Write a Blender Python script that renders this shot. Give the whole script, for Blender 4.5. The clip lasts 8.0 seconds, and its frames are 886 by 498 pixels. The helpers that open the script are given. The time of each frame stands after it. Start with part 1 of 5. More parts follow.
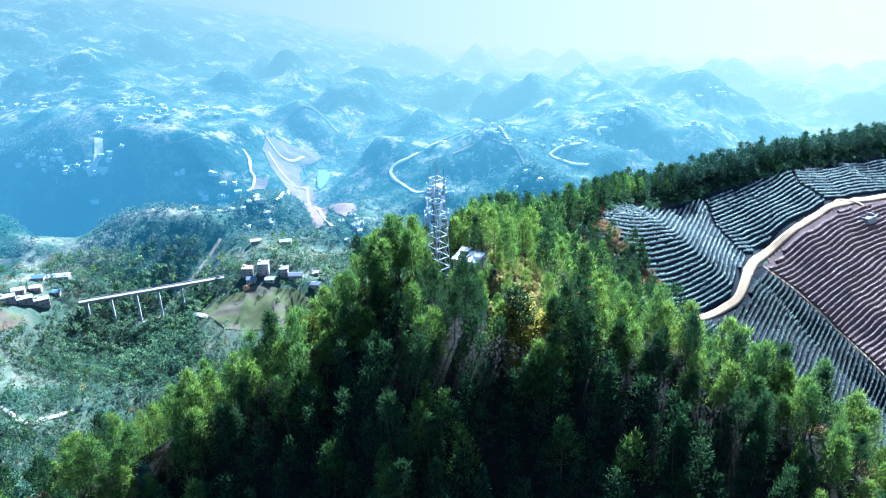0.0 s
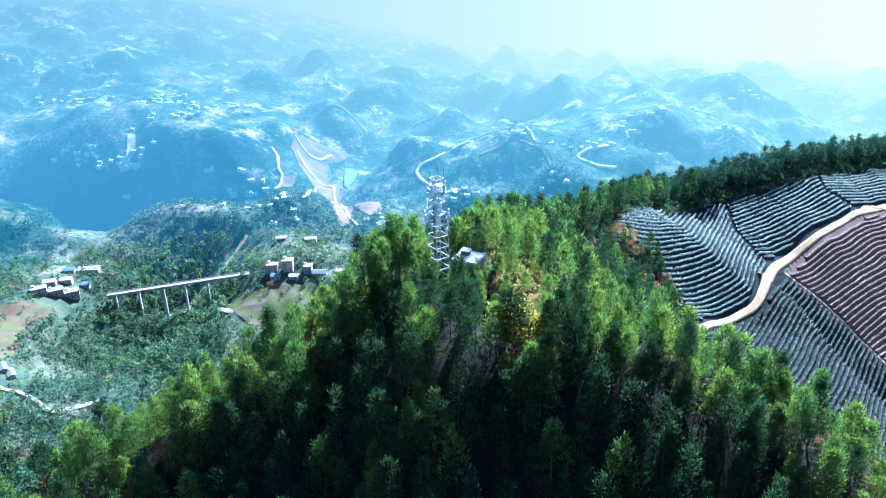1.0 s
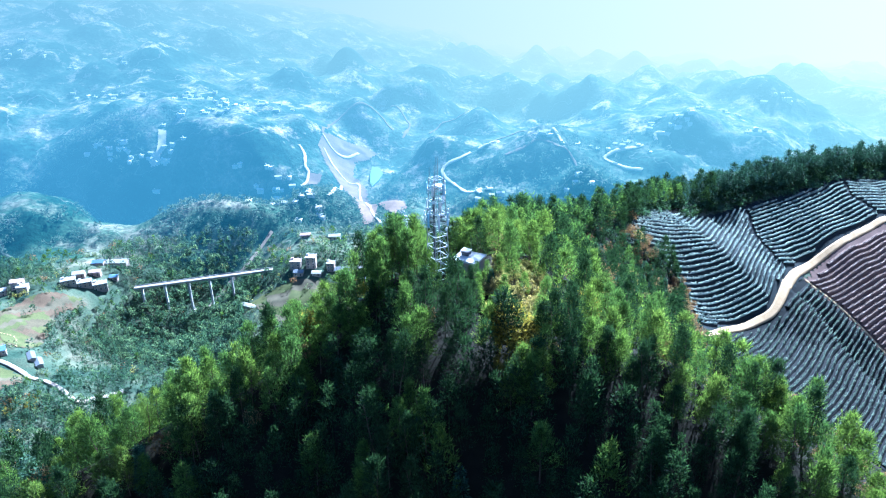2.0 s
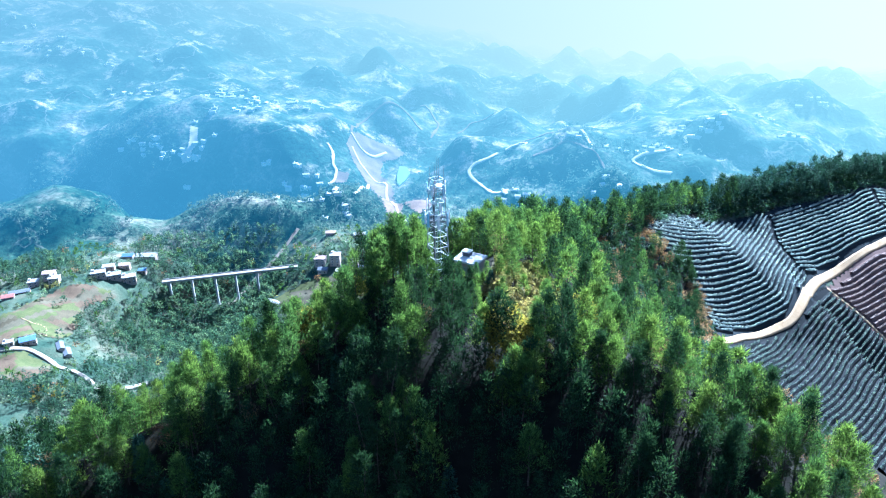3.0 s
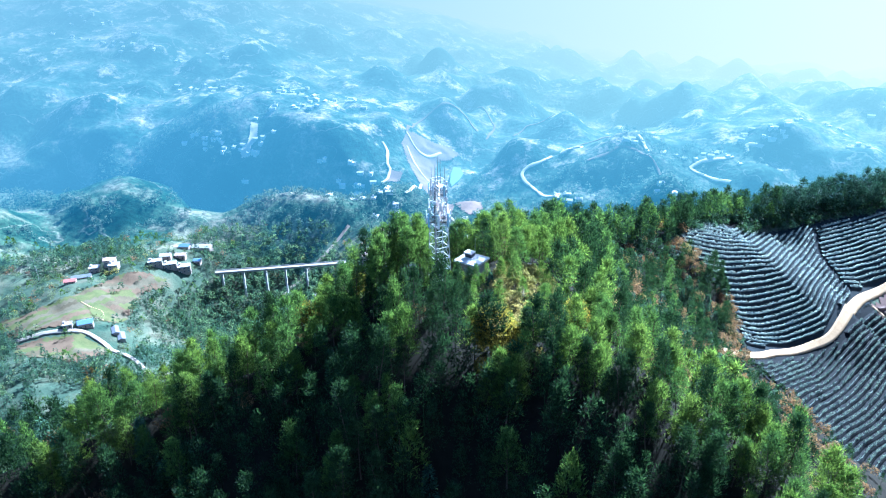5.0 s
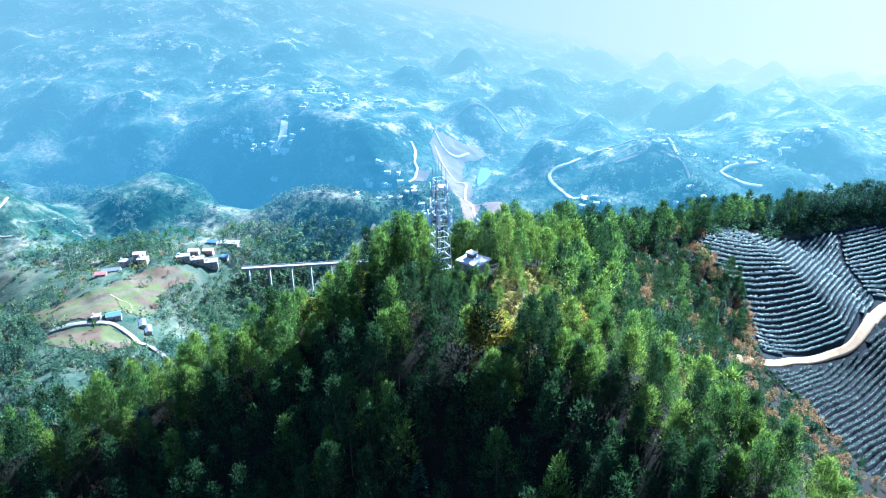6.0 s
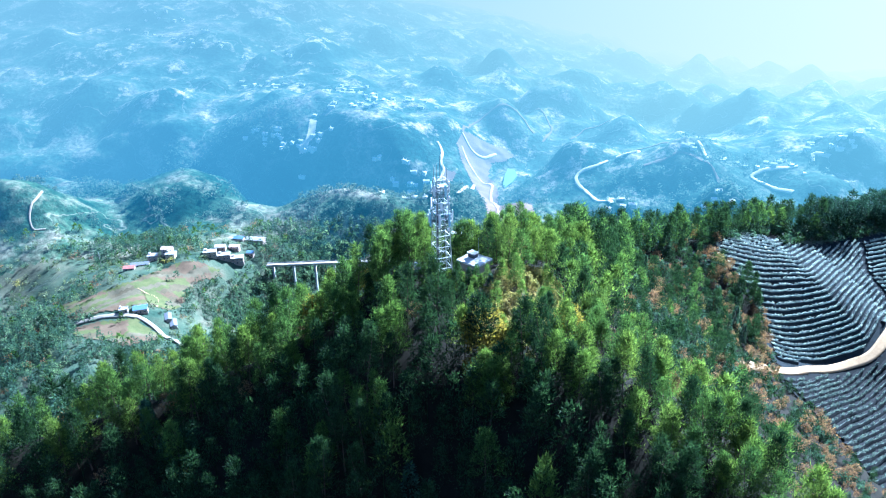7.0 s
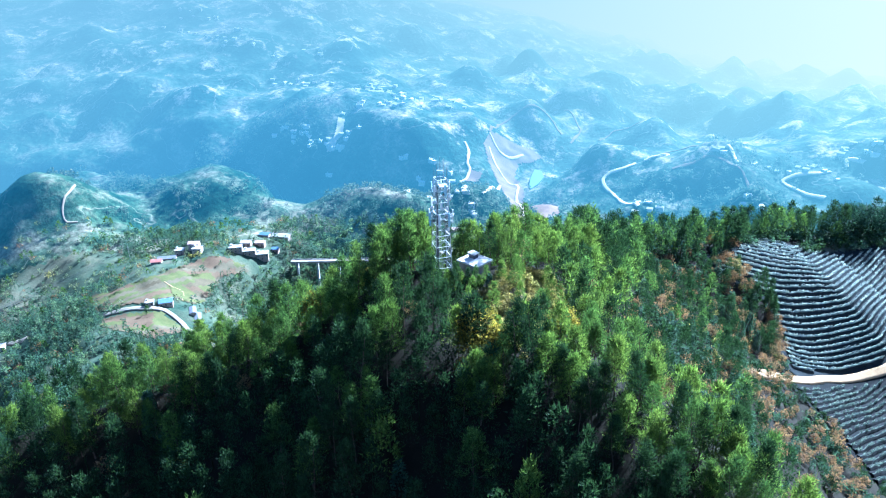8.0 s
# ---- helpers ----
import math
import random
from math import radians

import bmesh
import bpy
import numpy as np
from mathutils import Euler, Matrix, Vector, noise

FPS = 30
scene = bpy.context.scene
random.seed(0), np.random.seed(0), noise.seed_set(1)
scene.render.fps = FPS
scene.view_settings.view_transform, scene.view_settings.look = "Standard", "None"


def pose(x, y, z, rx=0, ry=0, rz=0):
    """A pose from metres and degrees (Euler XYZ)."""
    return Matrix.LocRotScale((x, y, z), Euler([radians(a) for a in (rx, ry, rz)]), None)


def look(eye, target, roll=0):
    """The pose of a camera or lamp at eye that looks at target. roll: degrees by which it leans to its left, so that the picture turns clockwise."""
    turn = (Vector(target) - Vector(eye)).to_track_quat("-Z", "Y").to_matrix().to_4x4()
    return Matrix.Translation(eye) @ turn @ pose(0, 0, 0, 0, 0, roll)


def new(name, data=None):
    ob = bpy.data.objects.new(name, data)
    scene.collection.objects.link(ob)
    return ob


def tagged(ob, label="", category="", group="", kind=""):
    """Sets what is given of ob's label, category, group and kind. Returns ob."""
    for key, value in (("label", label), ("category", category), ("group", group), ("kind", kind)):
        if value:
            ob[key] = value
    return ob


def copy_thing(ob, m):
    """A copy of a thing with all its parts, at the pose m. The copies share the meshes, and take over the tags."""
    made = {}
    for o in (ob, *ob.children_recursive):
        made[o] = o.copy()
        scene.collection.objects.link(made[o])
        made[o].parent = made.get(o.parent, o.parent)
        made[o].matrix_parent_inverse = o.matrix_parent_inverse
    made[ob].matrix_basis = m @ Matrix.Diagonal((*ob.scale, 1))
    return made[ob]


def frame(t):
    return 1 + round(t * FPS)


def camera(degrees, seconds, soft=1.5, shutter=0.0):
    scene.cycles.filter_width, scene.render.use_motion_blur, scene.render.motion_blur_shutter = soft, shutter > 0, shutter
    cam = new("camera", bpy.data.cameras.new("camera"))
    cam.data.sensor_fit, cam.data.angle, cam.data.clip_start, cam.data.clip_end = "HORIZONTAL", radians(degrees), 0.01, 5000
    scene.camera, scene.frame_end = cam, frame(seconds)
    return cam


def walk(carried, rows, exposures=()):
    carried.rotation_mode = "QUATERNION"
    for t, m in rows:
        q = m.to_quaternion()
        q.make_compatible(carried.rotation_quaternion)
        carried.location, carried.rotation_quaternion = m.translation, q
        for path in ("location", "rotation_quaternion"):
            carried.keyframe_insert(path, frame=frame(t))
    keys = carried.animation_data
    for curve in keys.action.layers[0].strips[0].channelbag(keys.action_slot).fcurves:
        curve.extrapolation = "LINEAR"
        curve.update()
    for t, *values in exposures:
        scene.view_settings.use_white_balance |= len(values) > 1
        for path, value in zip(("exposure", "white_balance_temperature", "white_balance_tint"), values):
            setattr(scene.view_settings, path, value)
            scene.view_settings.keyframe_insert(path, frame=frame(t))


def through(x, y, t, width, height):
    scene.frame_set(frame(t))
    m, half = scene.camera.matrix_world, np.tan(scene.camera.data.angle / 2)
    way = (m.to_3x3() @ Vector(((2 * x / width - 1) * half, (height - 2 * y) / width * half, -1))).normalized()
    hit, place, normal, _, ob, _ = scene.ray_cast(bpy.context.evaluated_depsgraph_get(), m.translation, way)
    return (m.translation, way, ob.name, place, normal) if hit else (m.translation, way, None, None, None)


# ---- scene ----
cam = camera(62.3, 8.0, soft=1.15)
PATH = [
    (0, (0.834, -138.867, 74.495), (0.825, -137.053, 73.653), -1.2),
    (0.5, (3.828, -138.934, 74.432), (3.78, -137.12, 73.591), -1.2),
    (1, (7.053, -138.957, 74.412), (6.964, -137.144, 73.572), -1.2),
    (1.5, (10.062, -138.943, 74.496), (9.935, -137.133, 73.656), -1.2),
    (3, (19.516, -138.705, 74.661), (19.269, -136.906, 73.823), -1.1),
    (3.5, (22.54, -138.443, 74.663), (22.253, -136.649, 73.826), -1.1),
    (4, (25.773, -138.16, 74.612), (25.445, -136.372, 73.776), -1.1),
    (4.5, (28.773, -137.801, 74.585), (28.407, -136.02, 73.751), -1.1),
    (6, (37.953, -136.216, 74.575), (37.468, -134.463, 73.745), -1.1),
    (6.5, (40.863, -135.759, 74.556), (40.34, -134.015, 73.726), -1.1),
    (7, (44.012, -134.996, 74.465), (43.45, -133.264, 73.637), -1.1),
    (7.5, (46.925, -134.261, 74.445), (46.326, -132.541, 73.619), -1.1),
    (8, (50.063, -133.275, 74.501), (49.426, -131.569, 73.674), -1.0),
]
walk(cam, [(t, look(*p)) for t, *p in PATH], [(0, 2.82, 4440, 6), (8, 2.82, 4440, 6)])

# ---- light ----
SUN_AZ = 21.0      # degrees to the right of +y
SUN_EL = 34.5
world = bpy.data.worlds.new("sky")
scene.world = world
world.use_nodes = True
_nt = world.node_tree
_sky = _nt.nodes.new("ShaderNodeTexSky")
_sky.sky_type = "NISHITA"
_sky.sun_disc = False
_sky.sun_elevation = radians(SUN_EL)
_sky.sun_rotation = radians(SUN_AZ)
_sky.air_density, _sky.dust_density, _sky.ozone_density = 1.0, 0.6, 3.0
_bg = _nt.nodes["Background"]
_bg.inputs["Strength"].default_value = 0.043
_nt.links.new(_sky.outputs["Color"], _bg.inputs["Color"])
_sun = new("sun", bpy.data.lights.new("sun", "SUN"))
_sun.data.energy, _sun.data.angle, _sun.data.color = 5.0, radians(0.6), (1.0, 0.96, 0.90)
_sd = Vector((math.sin(radians(SUN_AZ)) * math.cos(radians(SUN_EL)), math.cos(radians(SUN_AZ)) * math.cos(radians(SUN_EL)), math.sin(radians(SUN_EL))))
_sun.matrix_world = look(_sd * 600, (0, 0, 0))

# ---- terrain heights ----


def lattice(ix, iy, seed):
    """A repeatable random number from 0 to 1 for each whole-number cell."""
    n = (ix.astype(np.int64) * 374761393 + iy.astype(np.int64) * 668265263 + seed * 982451653) & 0x7FFFFFFF
    n = ((n ^ (n >> 13)) * 1274126177) & 0x7FFFFFFF
    n = (n ^ (n >> 16)) & 0xFFFF
    return n / 65535.0


def noise2(x, y, size, seed=0):
    """Smooth noise from 0 to 1 with cells of that size in metres."""
    x, y = np.asarray(x, float) / size, np.asarray(y, float) / size
    ix, iy = np.floor(x), np.floor(y)
    fx, fy = x - ix, y - iy
    fx, fy = fx * fx * (3 - 2 * fx), fy * fy * (3 - 2 * fy)
    a = lattice(ix, iy, seed) * (1 - fx) + lattice(ix + 1, iy, seed) * fx
    b = lattice(ix, iy + 1, seed) * (1 - fx) + lattice(ix + 1, iy + 1, seed) * fx
    return a * (1 - fy) + b * fy


def fractal(x, y, size, seed=0, octaves=4):
    s, amp = 0.0, 0.5
    for k in range(octaves):
        s = s + amp * (noise2(x + 37 * k, y - 53 * k, size / 2 ** k, seed + k) * 2 - 1)
        amp *= 0.5
    return s


def smooth(a, b, v):
    f = np.clip((v - a) / (b - a), 0, 1)
    return f * f * (3 - 2 * f)


def along(line, x, y):
    """Distance to a crest line of (x, y, z), the crest's height at the nearest place, and whether that lies to the right."""
    best, height, right = np.full(np.shape(x), 1e9), np.zeros(np.shape(x)), np.zeros(np.shape(x), bool)
    for (x0, y0, z0), (x1, y1, z1) in zip(line, line[1:]):
        dx, dy = x1 - x0, y1 - y0
        g = ((x - x0) * dx + (y - y0) * dy) / (dx * dx + dy * dy)
        f = np.clip(g, 0, 1)
        d = np.hypot(x - x0 - f * dx, y - y0 - f * dy)
        if (x0, y0, z0) == line[0]:
            d = d + np.maximum(-g, 0) * math.hypot(dx, dy)
        near = d < best
        right = np.where(near, (x - x0) * dy - (y - y0) * dx > 0, right)
        best, height = np.where(near, d, best), np.where(near, z0 + f * (z1 - z0), height)
    return best, height, right


MAIN_CREST = [(-10, 2, 1.5), (8, 6, 2.5), (10, 20, -1), (14, 45, -11), (20, 84, -24), (45, 122, -38), (95, 193, -52), (150, 226, -54), (198, 262, -59), (290, 325, -70), (450, 430, -92)]
RIGHT_SPUR = [(8, 6, 2.5), (24, -10, -4), (36, -17, -3), (48, -27, -5), (60, -38, -9), (74, -58, -20), (95, -95, -48)]
LEFT_SPUR = [(-10, 2, 2.0), (-19, -6, -4), (-33, -17, -13), (-52, -20, -21), (-75, -34, -28), (-90, -45, -33), (-112, -62, -46), (-160, -90, -90), (-260, -130, -170)]
FRONT_SPUR = [(0, 5, 2.5), (1, -12, 0), (-3, -25, -4.5), (-6, -45, -20), (-10, -80, -48)]
# crest, slope to its left, slope to its right, roundness
CRESTS = [(MAIN_CREST, 1.25, 0.60, 7), (RIGHT_SPUR, 0.95, 0.66, 8), (LEFT_SPUR, 0.66, 1.25, 6), (FRONT_SPUR, 0.75, 0.75, 7)]
# x, y, height over the valley, half widths across and along, turn
VALLEY_HILLS = [
    (-545, 618, 61, 84, 62, -20), (-640, 480, 46, 42, 40, 10), (-430, 440, 15, 75, 70, 0), (-395, 335, 10, 40, 40, 0), (-580, 400, 26, 60, 50, 0), (-740, 485, 66, 72, 80, 0), (-605, 545, -14, 36, 40, 0), (-355, 640, 32, 72, 34, 0), (-400, 460, 16, 60, 90, -10), (-430, 340, 17, 70, 80, 0), (-370, 230, 47, 80, 80, 0),
    (-290, 490, -34, 40, 130, -25), (-210, 560, 43, 70, 90, 30), (-480, 690, -62, 70, 90, 0)]
# the river gorge behind the wooded hills: its line and depth
GORGE = [(-1100, 560, 60), (-800, 660, 80), (-640, 708, 88), (-510, 722, 88), (-420, 722, 80), (-330, 722, 66), (-265, 724, 34), (-215, 734, 0)]
FAR_HILLS = [
    (-70, 830, 13, 90, 90, 20), (40, 900, 18, 110, 100, 0), (160, 830, -2, 90, 90, 0), (290, 960, 94, 180, 150, 15), (-190, 870, -36, 60, 80, 20), (-300, 830, 18, 80, 90, -20),
    (-470, 790, 61, 110, 100, 30), (-420, 980, 35, 150, 110, -20), (-850, 1200, 73, 420, 300, -30)]
FAR_PEAKS = [
    (-128, 1356, 50, 48, 60, 0), (-20, 1400, 55, 50, 60, 0), (65, 1330, 55, 50, 70, 20), (199, 1348, 50, 55, 60, 0), (330, 1420, 60, 60, 70, 0), (470, 1390, 60, 60, 60, 20),
    (615, 1445, 10, 60, 70, 0), (750, 1390, 40, 70, 70, 0), (900, 1300, 40, 80, 80, 0), (-260, 1330, 45, 60, 60, 0), (-330, 1180, 35, 60, 60, 0), (400, 1180, 40, 70, 60, 0)]


FIELD_HILLS = [(17, -25, 5.5, 9, 9, 0), (92, 120, -11, 20, 16, 30), (104, 152, 3.5, 26, 16, 30), (136, 146, 5, 14, 20, 30), (190, 208, 4.0, 34, 26, 40), (110, 184, -1.5, 20, 16, 30)]


def hills(x, y, rows):
    z = 0.0
    for cx, cy, h, a, b, turn in rows:
        c, s = math.cos(radians(turn)), math.sin(radians(turn))
        u, v = ((x - cx) * c + (y - cy) * s) / a, (-(x - cx) * s + (y - cy) * c) / b
        z = z + h * np.exp(-0.5 * (u * u + v * v))
    return z


def knolls(x, y, cell, seed, tall):
    """Rounded conical hills, one in each cell, each of its own height and width."""
    z = 0.0
    ix, iy = np.floor(x / cell), np.floor(y / cell)
    for i in (-1, 0, 1):
        for j in (-1, 0, 1):
            a, b = ix + i, iy + j
            cx, cy = (a + lattice(a, b, seed)) * cell, (b + lattice(a, b, seed + 1)) * cell
            w = cell * (0.27 + 0.16 * lattice(a, b, seed + 2))
            bend = 0.8 + 0.55 * noise2(x, y, cell * 0.45, seed + 4)
            z = np.maximum(z, tall * (0.3 + lattice(a, b, seed + 3)) * np.exp(-(np.hypot(x - cx, y - cy) * bend / w) ** 1.7))
    return z


def height(x, y):
    """Height of the bare ground."""
    x, y = np.asarray(x, float), np.asarray(y, float)
    r = np.hypot(x, y + 140)
    base = -288 + hills(x, y, VALLEY_HILLS) + hills(x, y, FAR_HILLS)
    az = np.arctan2(x, y + 140)
    base = base + hills(x, y, FAR_PEAKS) * 0.55 + fractal(x, y, 90, 9, 3) * 11 - np.abs(fractal(x, y, 70, 12, 3)) * 12 + 3
    lift = smooth(745, 900, r) * smooth(2700, 1900, r)
    base = base + lift * (knolls(x, y, 165, 71, 36) + knolls(x, y, 80, 73, 13)) * (0.45 + 0.55 * smooth(-420, -120, x) + 0.5 * smooth(1050, 1300, r))
    base = base + lift * (fractal(x, y, 330, 21, 4) * 34 - 9)
    base = base + 175 * smooth(1000, 2300, r) * smooth(0.1, -0.5, az) - 50 * smooth(1650, 2400, r) * smooth(-0.35, 0.05, az)
    w = smooth(1.9, 1.0, np.hypot((x + 176) / 20, (y - 858) / 46))
    base = base * (1 - w) - 277 * w
    d, deep, _ = along(GORGE, x, y)
    d = np.maximum(d + fractal(x, y, 90, 33, 3) * 46, 0)
    base = base - deep * np.exp(-(d / 46) ** 2)
    top = np.full(np.shape(x), -1e3)
    for line, left, right, w in CRESTS:
        d, z, side = along(line, x, y)
        slope = np.where(side, right, left)
        top = np.maximum(top, z - slope * (np.sqrt(d * d + w * w) - w))
    top = top + hills(x, y, FIELD_HILLS)
    k, m = 9.0, np.maximum(top, base)
    top = m + k * np.log(np.exp((top - m) / k) + np.exp((base - m) / k))
    return top + smooth(15, 60, np.hypot(x, y)) * fractal(x, y, 30, 3, 3) * 2.5


# ---- terrain heights end ----

# ---- materials ----


def material(name):
    m = bpy.data.materials.new(name)
    m.use_nodes = True
    nt = m.node_tree
    return m, nt, nt.nodes["Principled BSDF"], nt.nodes["Material Output"]


def ramp(nt, stops, fac):
    r = nt.nodes.new("ShaderNodeValToRGB")
    e = r.color_ramp.elements
    while len(e) < len(stops):
        e.new(0.5)
    for k, (p, c) in enumerate(stops):
        e[k].position, e[k].color = p, (*c, 1)
    nt.links.new(fac, r.inputs["Fac"])
    return r.outputs["Color"]


def grain(nt, scale, detail=6.0, rough=0.6, vector=None):
    n = nt.nodes.new("ShaderNodeTexNoise")
    n.inputs["Scale"].default_value, n.inputs["Detail"].default_value, n.inputs["Roughness"].default_value = scale, detail, rough
    if vector is None:
        g = nt.nodes.new("ShaderNodeNewGeometry")
        vector = g.outputs["Position"]
    nt.links.new(vector, n.inputs["Vector"])
    return n.outputs["Fac"]


def blend(nt, fac, a, b, mode="MIX"):
    n = nt.nodes.new("ShaderNodeMix")
    n.data_type, n.blend_type = "RGBA", mode
    for value, k in ((fac, 0), (a, 6), (b, 7)):
        if isinstance(value, (int, float)):
            n.inputs[k].default_value = value
        elif isinstance(value, tuple):
            n.inputs[k].default_value = (*value, 1)
        else:
            nt.links.new(value, n.inputs[k])
    return n.outputs[2]


def bumped(nt, bsdf, fac, strength, distance):
    b = nt.nodes.new("ShaderNodeBump")
    b.inputs["Strength"].default_value, b.inputs["Distance"].default_value = strength, distance
    nt.links.new(fac, b.inputs["Height"])
    nt.links.new(b.outputs["Normal"], bsdf.inputs["Normal"])


def surface(name, dark, light, scale=1.0, rough=0.85, metal=0.0, bump=0.3, spread=None):
    """A plain weathered surface: two tones mixed by a coarse and a fine grain."""
    m, nt, b, out = material(name)
    f = grain(nt, scale)
    c = ramp(nt, [(0.3, dark), (0.7, light)], f)
    fine = grain(nt, scale * 9, 3)
    c = blend(nt, 0.35, c, ramp(nt, [(0.3, tuple(v * 0.6 for v in dark)), (0.75, light)], fine))
    if spread:
        info = nt.nodes.new("ShaderNodeObjectInfo")
        c = blend(nt, 0.6, c, ramp(nt, spread, info.outputs["Random"]))
    nt.links.new(c, b.inputs["Base Color"])
    b.inputs["Roughness"].default_value, b.inputs["Metallic"].default_value = rough, metal
    b.inputs["Specular IOR Level"].default_value = 0.5 if rough < 0.65 else 0.06
    bumped(nt, b, fine, bump, 0.03)
    return m


def leafage(name, stops, through=0.36, rough=0.65, tint=(1.42, 1.48, 0.95), calm=0.0):
    """Leaves: each tree its own tone from the stops, lighter and darker sprays, light shining through."""
    m, nt, b, out = material(name)
    info = nt.nodes.new("ShaderNodeObjectInfo")
    geo = nt.nodes.new("ShaderNodeNewGeometry")
    c = ramp(nt, stops, info.outputs["Random"])
    c = blend(nt, 0.55, c, ramp(nt, stops, grain(nt, 0.16, 2)))
    v = ramp(nt, [(0.0, (0.4 + 0.4 * calm, 0.42 + 0.4 * calm, 0.42 + 0.4 * calm)), (1.0, (1.55 - 0.35 * calm, 1.5 - 0.3 * calm, 1.2))], geo.outputs["Random Per Island"])
    c = blend(nt, 1.0, c, ramp(nt, [(0.35, (0.5, 0.55, 0.6)), (0.65, (1.5, 1.42, 1.25))], grain(nt, 0.8, 2)), "MULTIPLY")
    c = blend(nt, 1.0, c, v, "MULTIPLY")
    nt.links.new(c, b.inputs["Base Color"])
    b.inputs["Roughness"].default_value = rough
    b.inputs["Specular IOR Level"].default_value = 0.06 if rough > 0.5 else 0.5
    t = nt.nodes.new("ShaderNodeBsdfTranslucent")
    nt.links.new(blend(nt, 1.0, c, tint, "MULTIPLY"), t.inputs["Color"])
    mix = nt.nodes.new("ShaderNodeMixShader")
    mix.inputs[0].default_value = through
    nt.links.new(b.outputs[0], mix.inputs[1])
    nt.links.new(t.outputs[0], mix.inputs[2])
    nt.links.new(mix.outputs[0], out.inputs["Surface"])
    return m


def far_colour(nt):
    """Far land: woods on the steep sides, pale fields and bare tracks on the flatter tops and floors."""
    geo = nt.nodes.new("ShaderNodeNewGeometry")
    xyz = nt.nodes.new("ShaderNodeSeparateXYZ")
    nt.links.new(geo.outputs["Normal"], xyz.inputs[0])
    big, mid, fine = grain(nt, 0.007, 5, 0.6), grain(nt, 0.030, 8, 0.68), grain(nt, 0.16, 4, 0.7)
    cover = blend(nt, 0.5, big, mid)
    flat = ramp(nt, [(0.86, (0, 0, 0)), (0.985, (0.07, 0.07, 0.07))], xyz.outputs["Z"])
    cover = blend(nt, 1.0, cover, flat, "ADD")
    c = ramp(nt, [(0.44, (0.012, 0.032, 0.022)), (0.53, (0.038, 0.066, 0.042)), (0.575, (0.080, 0.100, 0.068)), (0.63, (0.15, 0.14, 0.105)), (0.70, (0.24, 0.20, 0.16))], cover)
    # terraces and tracks that follow the slopes
    c = blend(nt, ramp(nt, [(0.495, (0, 0, 0)), (0.499, (0.4, 0.4, 0.4)), (0.501, (0.4, 0.4, 0.4)), (0.505, (0, 0, 0))], grain(nt, 0.009, 4, 0.5)), c, (0.36, 0.31, 0.25))
    # stubble and bare plots, lightened beyond the town to show through the painted haze
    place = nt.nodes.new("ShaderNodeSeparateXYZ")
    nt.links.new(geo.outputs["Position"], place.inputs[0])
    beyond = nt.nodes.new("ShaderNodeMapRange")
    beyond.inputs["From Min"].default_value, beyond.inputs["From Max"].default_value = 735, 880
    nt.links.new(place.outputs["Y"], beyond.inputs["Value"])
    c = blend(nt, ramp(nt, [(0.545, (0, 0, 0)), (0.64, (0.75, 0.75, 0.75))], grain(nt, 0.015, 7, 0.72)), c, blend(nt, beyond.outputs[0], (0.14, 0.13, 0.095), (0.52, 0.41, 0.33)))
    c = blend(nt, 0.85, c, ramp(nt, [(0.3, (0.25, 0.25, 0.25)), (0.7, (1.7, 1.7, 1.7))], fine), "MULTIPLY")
    # whole colour a little darker before y 735, where the painted haze is thin
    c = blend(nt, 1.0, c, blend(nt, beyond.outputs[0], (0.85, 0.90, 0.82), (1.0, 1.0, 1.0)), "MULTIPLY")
    return c, mid


def land_colour(nt):
    """Mottled scrub, dry grass, bare soil and woods."""
    big, mid, fine = grain(nt, 0.011, 5, 0.55), grain(nt, 0.05, 6, 0.6), grain(nt, 0.6, 4)
    c = ramp(nt, [(0.32, (0.020, 0.040, 0.028)), (0.43, (0.040, 0.064, 0.042)), (0.53, (0.074, 0.092, 0.060)), (0.64, (0.118, 0.106, 0.074)), (0.78, (0.056, 0.078, 0.050))], big)
    c = blend(nt, 0.5, c, ramp(nt, [(0.35, (0.018, 0.036, 0.026)), (0.47, (0.046, 0.068, 0.046)), (0.60, (0.084, 0.092, 0.060)), (0.72, (0.130, 0.110, 0.078))], mid))
    c = blend(nt, 0.45, c, ramp(nt, [(0.3, (0.35, 0.35, 0.35)), (0.7, (1.5, 1.5, 1.5))], fine), "MULTIPLY")
    return c, mid


